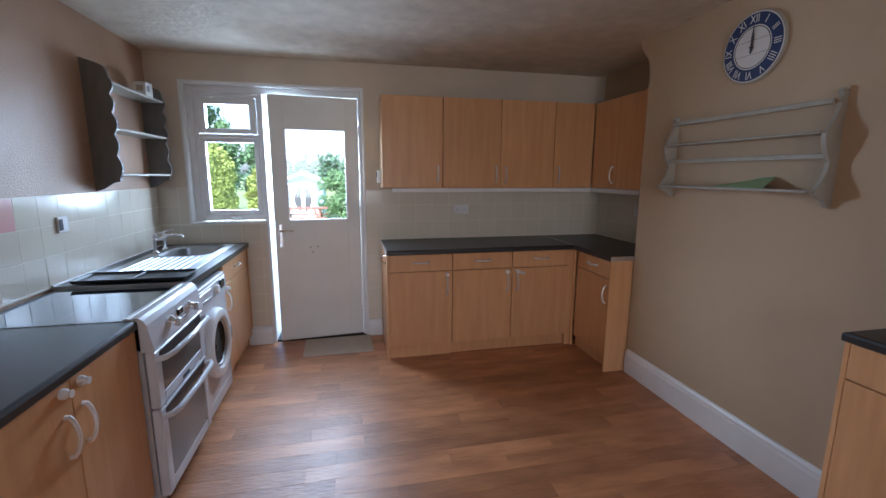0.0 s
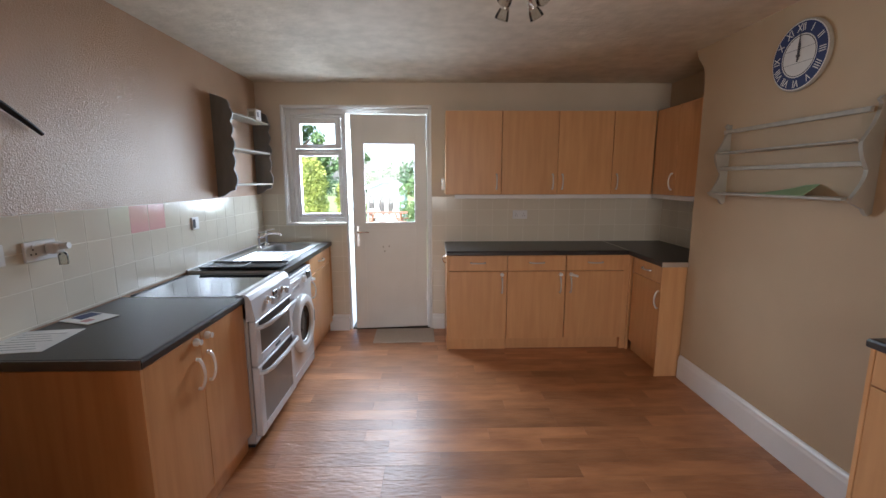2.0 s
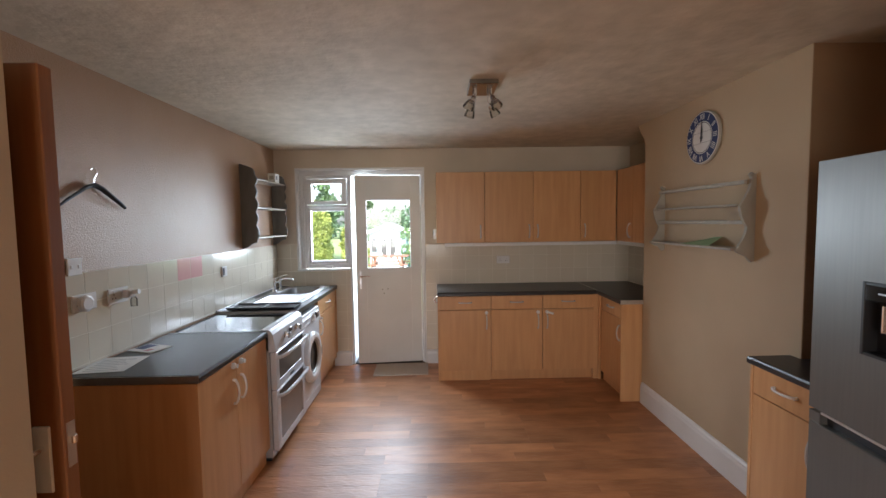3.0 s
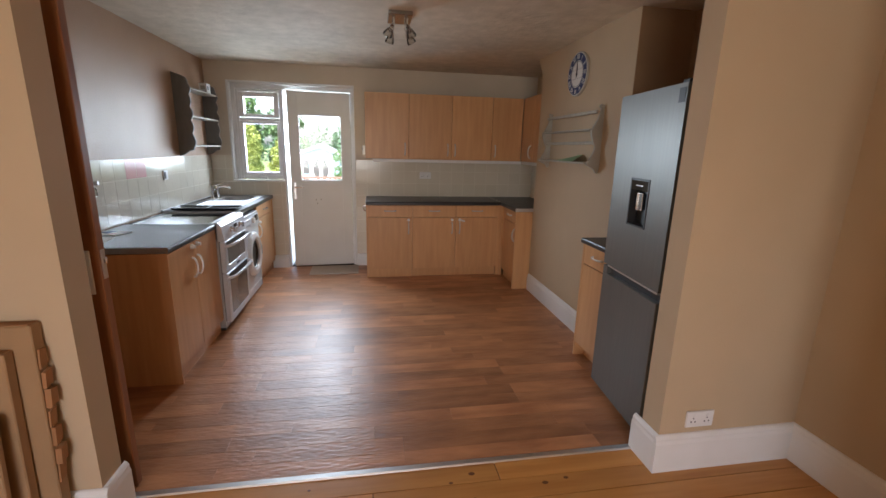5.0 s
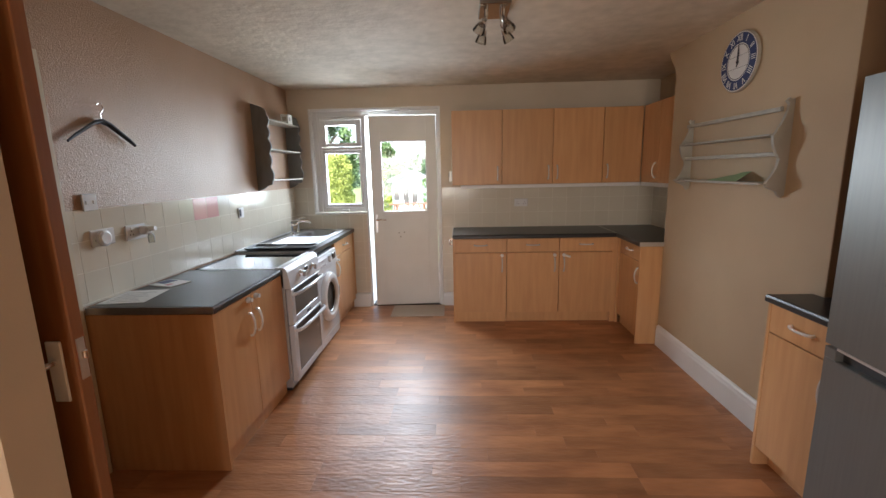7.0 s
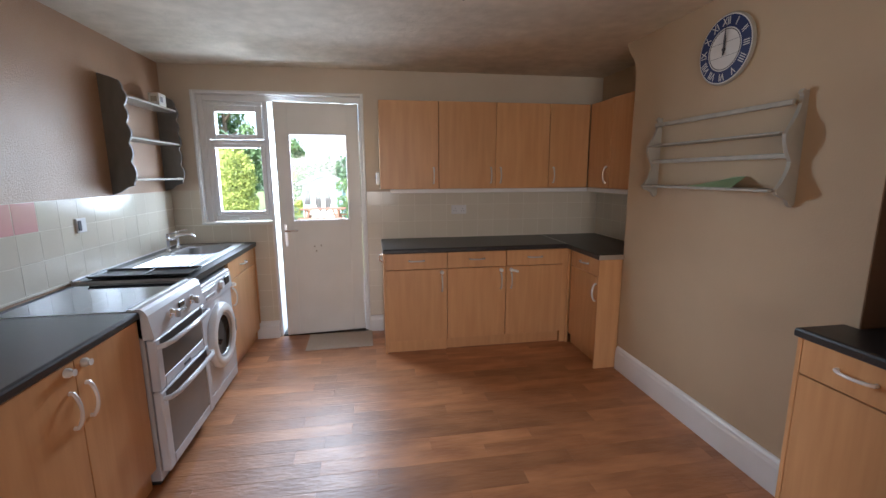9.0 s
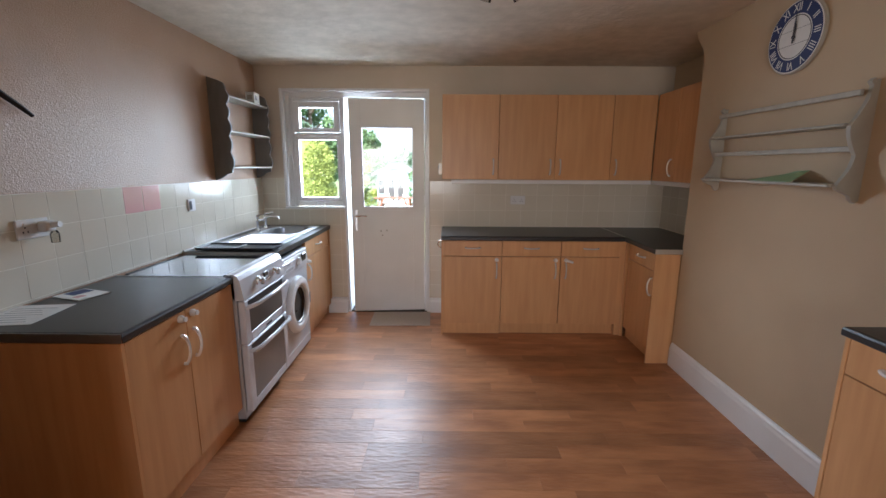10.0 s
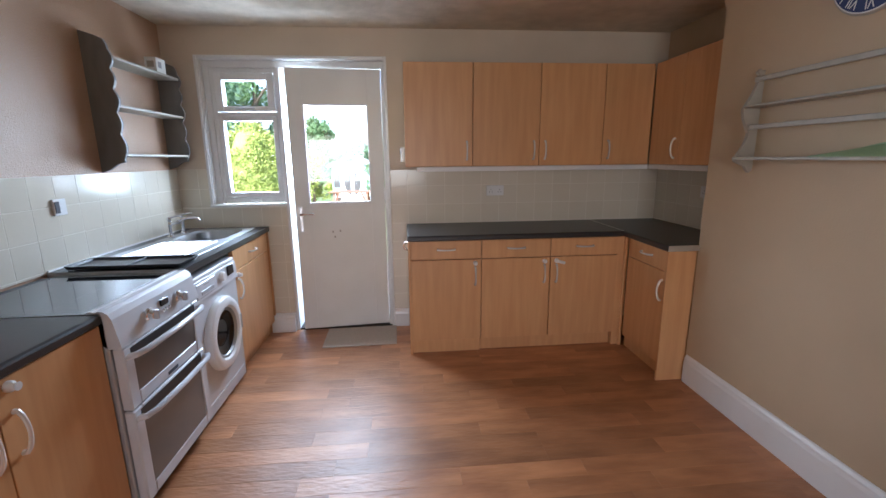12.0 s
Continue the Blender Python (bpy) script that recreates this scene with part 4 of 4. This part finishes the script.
part("blue_print", B(-0.08, -0.01, -0.02, 0.07, 0.004, 0.0046), NAVY, t)
part("red_print", B(0.01, 0.05, -0.04, 0.0, 0.004, 0.0046), PINK, t)
t = thing("door_mat", pose(0.435, 3.945, 0.0, 0, 0, 1.5), "thin grey beige mat lying before the back door", "mat")
part("weave", B(-0.295, 0.295, -0.19, 0.19, 0.0, 0.010, bevel=0.004), MAT, t)

# picked-off sun motif on the dining room wall
MOTIF = material("faded glue mark", (0.43, 0.31, 0.20), 0.6, second=(0.55, 0.41, 0.275), scale=25)
t = thing("sun_motif", Matrix.Translation((-0.498, YN0 - 0.0004, 1.80)) @ pose(0, 0, 0, 90), "faint sun-shaped relief remaining on beige paint", "wall decoration")
part("disc", lathe(bmesh.new(), [(0.075, 0), (0.075, 0.002), (0.07, 0.003)], None, 40), MOTIF, t)
for ring, n, r0, ln, wd in ((0, 14, 0.118, 0.06, 0.02), (1, 14, 0.195, 0.05, 0.014)):
    for i in range(n):
        a = 360 * (i + ring * 0.5) / n
        if 125 < a < 250 or (ring and 100 < a < 275):
            continue
        out = [(-0.001, 0), (-wd * 0.7, ln * 0.3), (-wd, ln * 0.55), (-wd * 0.5, ln * 0.85), (0, ln), (wd * 0.5, ln * 0.85), (wd, ln * 0.55), (wd * 0.7, ln * 0.3)]
        part("petal", prism(bmesh.new(), out, pose(0, 0, 0, 0, 0, a) @ pose(0, r0, 0), 0.002), MOTIF, t)


# ---- flattened boxes leaning on the dining room wall ----
def carton(y, x0, x1, h, thick, lean, mat, label):
    c = thing("cardboard_box", pose((x0 + x1) / 2, y, 0, lean, 0, 0), label, "box", "flattened boxes")
    w = x1 - x0
    part("panel", B(-w / 2, w / 2, -thick, 0, 0, h, bevel=0.004), mat, c)
    bm = bmesh.new()
    for i in range(4):
        box(bm, -w / 2 + 0.01, w / 2 - 0.01, -thick + 0.006 + (thick - 0.016) * i / 3, -thick + 0.009 + (thick - 0.016) * i / 3, h - 0.001, h + 0.004)
    part("flap_edges", bm, CARD2, c)
    return c, w


c, w = carton(0.185, -0.955, -0.235, 0.91, 0.05, -2.0, CARD, "tall brown flattened cardboard box leaning on the wall")
part("label", B(0.02, 0.10, -0.052, -0.0505, 0.82, 0.89), PAPER, c, "white address label")
part("print", B(0.035, 0.085, -0.0527, -0.052, 0.825, 0.845), INK, c)
part("tape", B(w / 2 - 0.02, w / 2 + 0.003, -0.03, -0.01, 0.35, 0.72, bevel=0.002), CARD2, c)
bm = bmesh.new()
for k in range(7):
    zz = 0.30 + 0.075 * k
    loft(bm, [[(w / 2 + 0.002 + dx, yy, z) for yy, z in ((-0.045, zz), (-0.012, zz + 0.012), (-0.008, zz + 0.066), (-0.04, zz + 0.07 - 0.012 * (k % 2)))] for dx in (0.0, 0.006 + 0.007 * ((k * 5) % 3))])
part("torn_edge", bm, CARD2, c, "torn brown cardboard edge")
c, w = carton(0.125, -0.955, -0.295, 0.83, 0.04, -2.5, CARD, "brown flattened cardboard box with a torn flap")
c, w = carton(0.078, -0.95, -0.35, 0.79, 0.03, -3.0, CARD2, "reddish brown box with a white label and tape")
part("label", B(0.0, 0.125, -0.032, -0.0305, 0.63, 0.785), PAPER, c, "white shipping label")
for i in range(3):
    part("barcode", B(0.065 + i * 0.018, 0.073 + i * 0.018, -0.0327, -0.032, 0.68, 0.76), INK, c)
part("tape", B(-0.12, -0.06, -0.0315, -0.0305, 0.0, 0.788), CARD, c)
c, w = carton(0.035, -0.945, -0.31, 0.63, 0.025, -3.5, CARD, "brown cardboard box with blue and grey print")
part("print", B(-0.22, -0.05, -0.0262, -0.0255, 0.33, 0.46), NAVY, c, "dark blue printed panel")
for i in range(2):
    part("print_bar", B(0.03 + i * 0.05, 0.045 + i * 0.05, -0.0262, -0.0255, 0.28, 0.55 + 0.03 * i), INK, c)
part("print_bar", B(-0.14, -0.02, -0.0262, -0.0255, 0.61, 0.625), INK, c)


# ---- garden ----
def ground_z(y):
    return -0.16 - 0.016 * max(0.0, min(y - 5, 15))


bm = bmesh.new()
ys = [-300, -6, 4.4, 5, 20, 60, 400]
loft(bm, [[(x, y, ground_z(y)) for x in (-400, -20, 20, 400)] for y in ys], False, False, False)
structure("ground", bm, GRASS)
bm = bmesh.new()
loft(bm, [[(x, 4.43, -0.13), (x, 7.2, -0.16), (x, 7.2, -0.25), (x, 4.43, -0.25)] for x in (-2.5, 3.5)])
structure("pavement_patio", bm, PATIO)
rng = np.random.default_rng(5)


def leaves(name, centres, radii, n, size, mat, parent, squash=1.0, shell=0.55):
    """Many small leaf quads scattered over clumps."""
    c = np.array(centres, float)
    k = rng.integers(0, len(c), n)
    d = rng.normal(size=(n, 3))
    d /= np.linalg.norm(d, axis=1)[:, None]
    r = np.array(radii)[k] * (shell + (1 - shell) * rng.random(n)) * (0.82 + 0.3 * rng.random(n))
    p = c[k] + d * r[:, None] * (1, 1, squash)
    a = rng.normal(size=(n, 3))
    a /= np.linalg.norm(a, axis=1)[:, None]
    b = np.cross(a, rng.normal(size=(n, 3)))
    b /= np.linalg.norm(b, axis=1)[:, None]
    s = size * (0.5 + rng.random((n, 1)))
    v = np.stack((p - a * s, p - b * s * 0.5, p + a * s, p + b * s * 0.5), 1).reshape(-1, 3)
    me = bpy.data.meshes.new(name)
    me.from_pydata(v.tolist(), [], np.arange(4 * n).reshape(-1, 4).tolist())
    me.materials.append(mat)
    ob = new(name, me)
    ob.parent = parent
    return ob


def tree(x, y, h, spread, n, size, mat, label, crown0=0.35, clumps=26, name="tree"):
    t = thing(name, pose(x, y, ground_z(y)), label, "tree")
    bm = bmesh.new()
    tube(bm, [(0, 0, -0.1), (0.03, 0, h * 0.25), (-0.03, 0.02, h * 0.6), (0, 0, h * 0.85)], [h * 0.035, h * 0.028, h * 0.016, h * 0.006], 8)
    for i in range(7):
        a, z = i * 2.4, h * (0.3 + 0.07 * i)
        tube(bm, [(0, 0, z), (spread * 0.35 * math.cos(a), spread * 0.35 * math.sin(a), z + h * 0.08), (spread * 0.75 * math.cos(a), spread * 0.75 * math.sin(a), z + h * 0.13)], [h * 0.012, h * 0.008, h * 0.003], 6)
    part("trunk", bm, BARK, t)
    cs, rs = [], []
    for i in range(clumps):
        z = crown0 + (1 - crown0) * rng.random()
        f = math.sin(math.pi * min(1, max(0.12, (z - crown0 * 0.75) / (1 - crown0 * 0.75)))) ** 0.6
        a, q = rng.random() * 6.28, spread * f * rng.random() ** 0.5
        cs.append((q * math.cos(a), q * math.sin(a), z * h * 0.93))
        rs.append(spread * (0.22 + 0.2 * rng.random()))
    leaves("crown", cs, rs, n, size, mat, t)
    return t


def clipped(x, y, h, r, n, size, mat, label):
    t = thing("conifer", pose(x, y, ground_z(y)), label, "conifer")
    part("trunk", tube(bmesh.new(), [(0, 0, -0.1), (0, 0, h * 0.8)], [0.07, 0.02], 8), BARK, t)
    cs, rs = [], []
    for i in range(150):
        z = rng.random()
        f = (0.85 + 0.15 * math.sin(math.pi * z)) * (1 if z < 0.72 else max(0.0, 1 - ((z - 0.72) / 0.28) ** 2) ** 0.5)
        a = rng.random() * 6.28
        cs.append((r * 0.82 * f * math.cos(a), r * 0.82 * f * math.sin(a), z * (h - 0.12)))
        rs.append(0.2)
    leaves("crown", cs, rs, n, size, mat, t)
    part("inner_growth", lathe(bmesh.new(), [(r * 0.7, 0.05), (r * 0.78, h * 0.4), (r * 0.7, h * 0.72), (r * 0.4, h * 0.9), (0.05, h * 0.95)], None, 20), LEAF_LIGHT, t)


clipped(-2.58, 10.6, 2.55, 0.62, 22000, 0.03, LEAF_LIGHT, "clipped yellow-green columnar conifer on the lawn")
tree(-3.4, 11.5, 1.75, 0.9, 7000, 0.05, LEAF, "round green garden shrub behind the conifer", 0.1, 30, "shrub")
tree(-4.6, 12.5, 2.0, 1.1, 7000, 0.05, LEAF, "round green garden shrub behind the conifer", 0.1, 30, "shrub")
tree(-6.6, 17.0, 5.6, 2.1, 11000, 0.09, LEAF_DARK, "tall leafy garden tree in the distance", 0.15, 40)
tree(-10.5, 20.0, 6.6, 2.6, 11000, 0.10, LEAF, "tall leafy garden tree in the distance", 0.15, 40)
tree(-5.7, 21, 6.6, 1.6, 12000, 0.09, LEAF, "tall leafy garden tree in the distance", 0.12, 44)
tree(-3.5, 22.5, 4.0, 1.1, 9000, 0.07, LEAF, "leafy garden tree beside the summerhouse", 0.2, 34)
tree(-2.95, 18.5, 2.1, 0.85, 6000, 0.05, LEAF_LIGHT, "green hedge shrub beside the summerhouse", 0.08, 26, "shrub")
tree(0.15, 17.5, 2.0, 0.8, 6000, 0.05, LEAF, "green hedge shrub beside the summerhouse", 0.08, 26, "shrub")
tree(1.6, 18.5, 2.5, 1.1, 7000, 0.06, LEAF_LIGHT, "yellow-green shrub at the garden's edge", 0.08, 26, "shrub")
tree(3.6, 18.0, 2.6, 1.3, 7000, 0.06, LEAF, "green hedge shrub at the garden's edge", 0.08, 26, "shrub")
woods = leaves("far_woods", [(x, 62 + 6 * math.sin(x), 0.8 + 1.3 * math.sin(x * 0.7) ** 2) for x in range(-40, 41, 2)], [2.2 + 0.7 * math.sin(x * 1.7) for x in range(-40, 41, 2)], 26000, 0.28, LEAF_DARK, None, 1.0, 0.3)
tagged(woods, "dark green line of far trees", "trees", "", "stuff")


def summerhouse():
    s = thing("summerhouse", pose(-1.29, 18.2, ground_z(18.2)), "pale blue wooden summerhouse with arched double doors", "summerhouse")
    w, d, e, top = 1.62, 1.6, 1.62, 1.98
    part("back_walls", B(-w / 2, w / 2, 0.03, d, 0, e), SHEDBLUE, s)
    for i in range(15):
        z = i * 0.108
        part("board", B(-w / 2, w / 2, 0, 0.03, z, z + 0.103, bevel=0.004), SHEDBLUE, s)
    part("gable", prism(bmesh.new(), [(-w / 2, e), (w / 2, e), (0, top - 0.05)], Matrix(((1, 0, 0, 0), (0, 0, 1, 0.0), (0, 1, 0, 0), (0, 0, 0, 1))), d), SHEDBLUE, s)
    for sgn in (-1, 1):
        part("roof_slope", loft(bmesh.new(), [[(sgn * x, y, z) for x, z in ((0, top - 0.04), (w / 2 + 0.12, e - 0.06), (w / 2 + 0.12, e - 0.01), (0, top + 0.02))] for y in (-0.25, d + 0.1)]), SHEDROOF, s)
        part("bargeboard", loft(bmesh.new(), [[(sgn * x, y, z) for x, z in ((0, top - 0.10), (w / 2 + 0.13, e - 0.13), (w / 2 + 0.13, e - 0.03), (0, top + 0.0))] for y in (-0.28, -0.251)]), WHITE, s)
    for sgn in (-1, 1):
        dr = part("door", B(min(0.012 * sgn, 0.40 * sgn), max(0.012 * sgn, 0.40 * sgn), -0.035, -0.002, 0.1, 1.50, bevel=0.005), WHITE, s)
        pts = [(0.07 * sgn, 0.35), (0.07 * sgn, 1.4)] + [(sgn * (0.07 + 0.26 * math.sin(math.pi * i / 8) ** 0.7), 1.4 - 1.05 * i / 8) for i in range(1, 8)]
        part("door_glass", prism(bmesh.new(), pts, Matrix(((1, 0, 0, 0), (0, 0, 1, -0.045), (0, 1, 0, 0), (0, 0, 0, 1))), 0.008), SHEDGLASS, dr, "dark curved door glass")
    part("side_window", B(-0.75, -0.5, -0.012, -0.002, 0.7, 1.3), SHEDGLASS, s)


summerhouse()


def picnic_bench():
    b = thing("picnic_bench", pose(-0.95, 15.2, ground_z(15.2)), "red-brown wooden picnic bench on the lawn", "bench")
    for i in range(5):
        part("top_slat", B(-0.75, 0.75, -0.35 + i * 0.142, -0.22 + i * 0.142, 0.69, 0.72, bevel=0.004), BENCHWOOD, b)
    for y in (-0.75, 0.55):
        for i in range(2):
            part("seat_slat", B(-0.75, 0.75, y + i * 0.11, y + 0.10 + i * 0.11, 0.42, 0.45, bevel=0.004), BENCHWOOD, b)
    for x in (-0.55, 0.52):
        part("seat_bearer", B(x, x + 0.035, -0.76, 0.77, 0.33, 0.42), BENCHWOOD, b)
        for sgn in (-1, 1):
            part("leg", tube(bmesh.new(), [(x - 0.02, sgn * 0.62, 0), (x - 0.02, sgn * 0.22, 0.70)], 0.045, 4), BENCHWOOD, b)
    for x in (-0.70, 0.62):
        part("end_leg", tube(bmesh.new(), [(x, -0.40, 0.0), (x * 0.55, -0.40, 0.7)], 0.04, 4), BENCHWOOD, b)


picnic_bench()

# ---- pieces of floors and walls ----
floor_k, floor_d = bpy.data.objects["floor_kitchen"], bpy.data.objects["floor_dining"]
rp = random.Random(3)
shared = {}


def plank(name, x0, x1, y0, y1, mat, parent, gap):
    key = (round(x1 - x0, 3), round(y1 - y0, 3), mat.name)
    if key not in shared:
        me = bpy.data.meshes.new(name)
        bm = bmesh.new()
        lx, ly = x1 - x0 - gap, y1 - y0 - gap
        rows = [(0.0, -0.006), (0.0, -0.0005), (0.0005, 0.0)]
        loft(bm, [[(sx * (lx / 2 - d), sy * (ly / 2 - d), z) for sx, sy in ((-1, -1), (1, -1), (1, 1), (-1, 1))] for d, z in rows], cap0=False)
        bm.to_mesh(me)
        bm.free()
        me.materials.append(mat)
        shared[key] = me
    ob = new(name, shared[key])
    ob.location = ((x0 + x1) / 2, (y0 + y1) / 2, 0)
    ob.parent = parent
    return ob


PW = 0.1135
y = 0.405
while y < YB - 0.02:
    x, k = XL - 0.02, rp.choice((0.25, 0.4, 0.55, 0.7, 0.85))
    y1 = min(y + PW, YB)
    while x < XR:
        x1 = x + k
        if x1 > XR - 0.12:
            x1 = XR
        plank("plank", x, x1, y, y1, PLANK, floor_k, 0.0003)
        x, k = x1, rp.choice((0.6, 0.75, 0.9, 1.05))
    y = y1
BW = 0.122
y = 0.385
while y > YD:
    cut = rp.choice((0.2, 0.9, 1.5, 2.0, 2.6))
    for x0, x1 in ((XL, cut), (cut, XR)):
        plank("floorboard", x0, x1, y - BW, y, PINE, floor_d, 0.004)
    y -= BW
bm = bmesh.new()
for i in range(110):
    kx, ky, kr = rp.uniform(XL + 0.05, XR - 0.05), rp.uniform(-2.2, 0.36), rp.uniform(0.004, 0.012)
    loft(bm, [[(kx + kr * 1.5 * math.cos(a), ky + kr * math.sin(a), z) for a in [6.283 * j / 8 for j in range(8)]] for z in (0.0002, 0.0006)])
tagged(part("knots", bm, KNOT), "dark knots in the pine boards", "knots", "", "stuff")

TP = 0.156


def tile_field(wall, to_world, u0, u1, v0, v1, start_u, start_v, pinks=()):
    """Glazed tiles over a rectangle of a wall; u along the wall, v up, each one clipped to the rectangle."""
    i0, j0 = math.floor((u0 - start_u) / TP), math.floor((v0 - start_v) / TP)
    i = i0
    while start_u + i * TP < u1 - 0.004:
        j = j0
        while start_v + j * TP < v1 - 0.004:
            a0, a1 = max(u0, start_u + i * TP), min(u1, start_u + (i + 1) * TP)
            b0, b1 = max(v0, start_v + j * TP), min(v1, start_v + (j + 1) * TP)
            if a1 - a0 > 0.01 and b1 - b0 > 0.01:
                pink = (i, j) in pinks
                key = ("tile", round(a1 - a0, 3), round(b1 - b0, 3), pink)
                if key not in shared:
                    me = bpy.data.meshes.new("tile")
                    bm = bmesh.new()
                    lx, ly = a1 - a0 - 0.003, b1 - b0 - 0.003
                    loft(bm, [[(sx * (lx / 2 - d), sy * (ly / 2 - d), z) for sx, sy in ((-1, -1), (1, -1), (1, 1), (-1, 1))] for d, z in ((0, 0), (0, 0.0054), (0.0009, 0.0062))], cap0=False)
                    bm.to_mesh(me)
                    bm.free()
                    me.materials.append(PINK if pink else TILE)
                    shared[key] = me
                ob = new("tile", shared[key])
                tw = Matrix(((1, 0, 0, 0), (0, 1, 0, 0), (0, 0, 1, 0), (0, 0, 0, 1))) @ pose(0, 0, 0, rp.gauss(0, 0.1), rp.gauss(0, 0.1))
                ob.matrix_basis = to_world @ Matrix.Translation(((a0 + a1) / 2, (b0 + b1) / 2, 0)) @ tw
                ob.parent = wall
            j += 1
        i += 1
    g = part("grout", loft(bmesh.new(), [[to_world @ Vector((a, b, z)) for a, b in ((u0, v0), (u1, v0), (u1, v1), (u0, v1))] for z in (0.0, 0.0055)]), GROUT, wall)
    return g


wl, wb, wr = (bpy.data.objects[n] for n in ("wall_left", "wall_back", "wall_right"))
M_LEFT = Matrix(((0, 0, 1, XL), (1, 0, 0, 0), (0, 1, 0, 0), (0, 0, 0, 1)))
M_BACK = Matrix(((1, 0, 0, 0), (0, 0, -1, YB), (0, 1, 0, 0), (0, 0, 0, 1)))
M_RIGHT = Matrix(((0, 0, -1, XR), (1, 0, 0, 0), (0, 1, 0, 0), (0, 0, 0, 1)))
ZT = 1.395
tile_field(wl, M_LEFT, 1.325, YB - 0.008, 0.915, ZT, 2.30, ZT - TP, ((0, 0), (1, 0)))
tile_field(wb, M_BACK, XL + 0.007, WX0 - 0.017, SILL + 0.0, ZT, XL, ZT - TP)
tile_field(wb, M_BACK, XL + 0.007, WX1 - 0.003, 0.17, SILL - 0.002, XL, ZT - 7 * TP)
tile_field(wb, M_BACK, DX1 + 0.016, XR - 0.007, 0.17, 1.372, DX1, ZT - 8 * TP)
tile_field(wr, M_RIGHT, 3.01, YB - 0.008, 0.92, 1.372, YB - 8 * TP, ZT - 4 * TP)
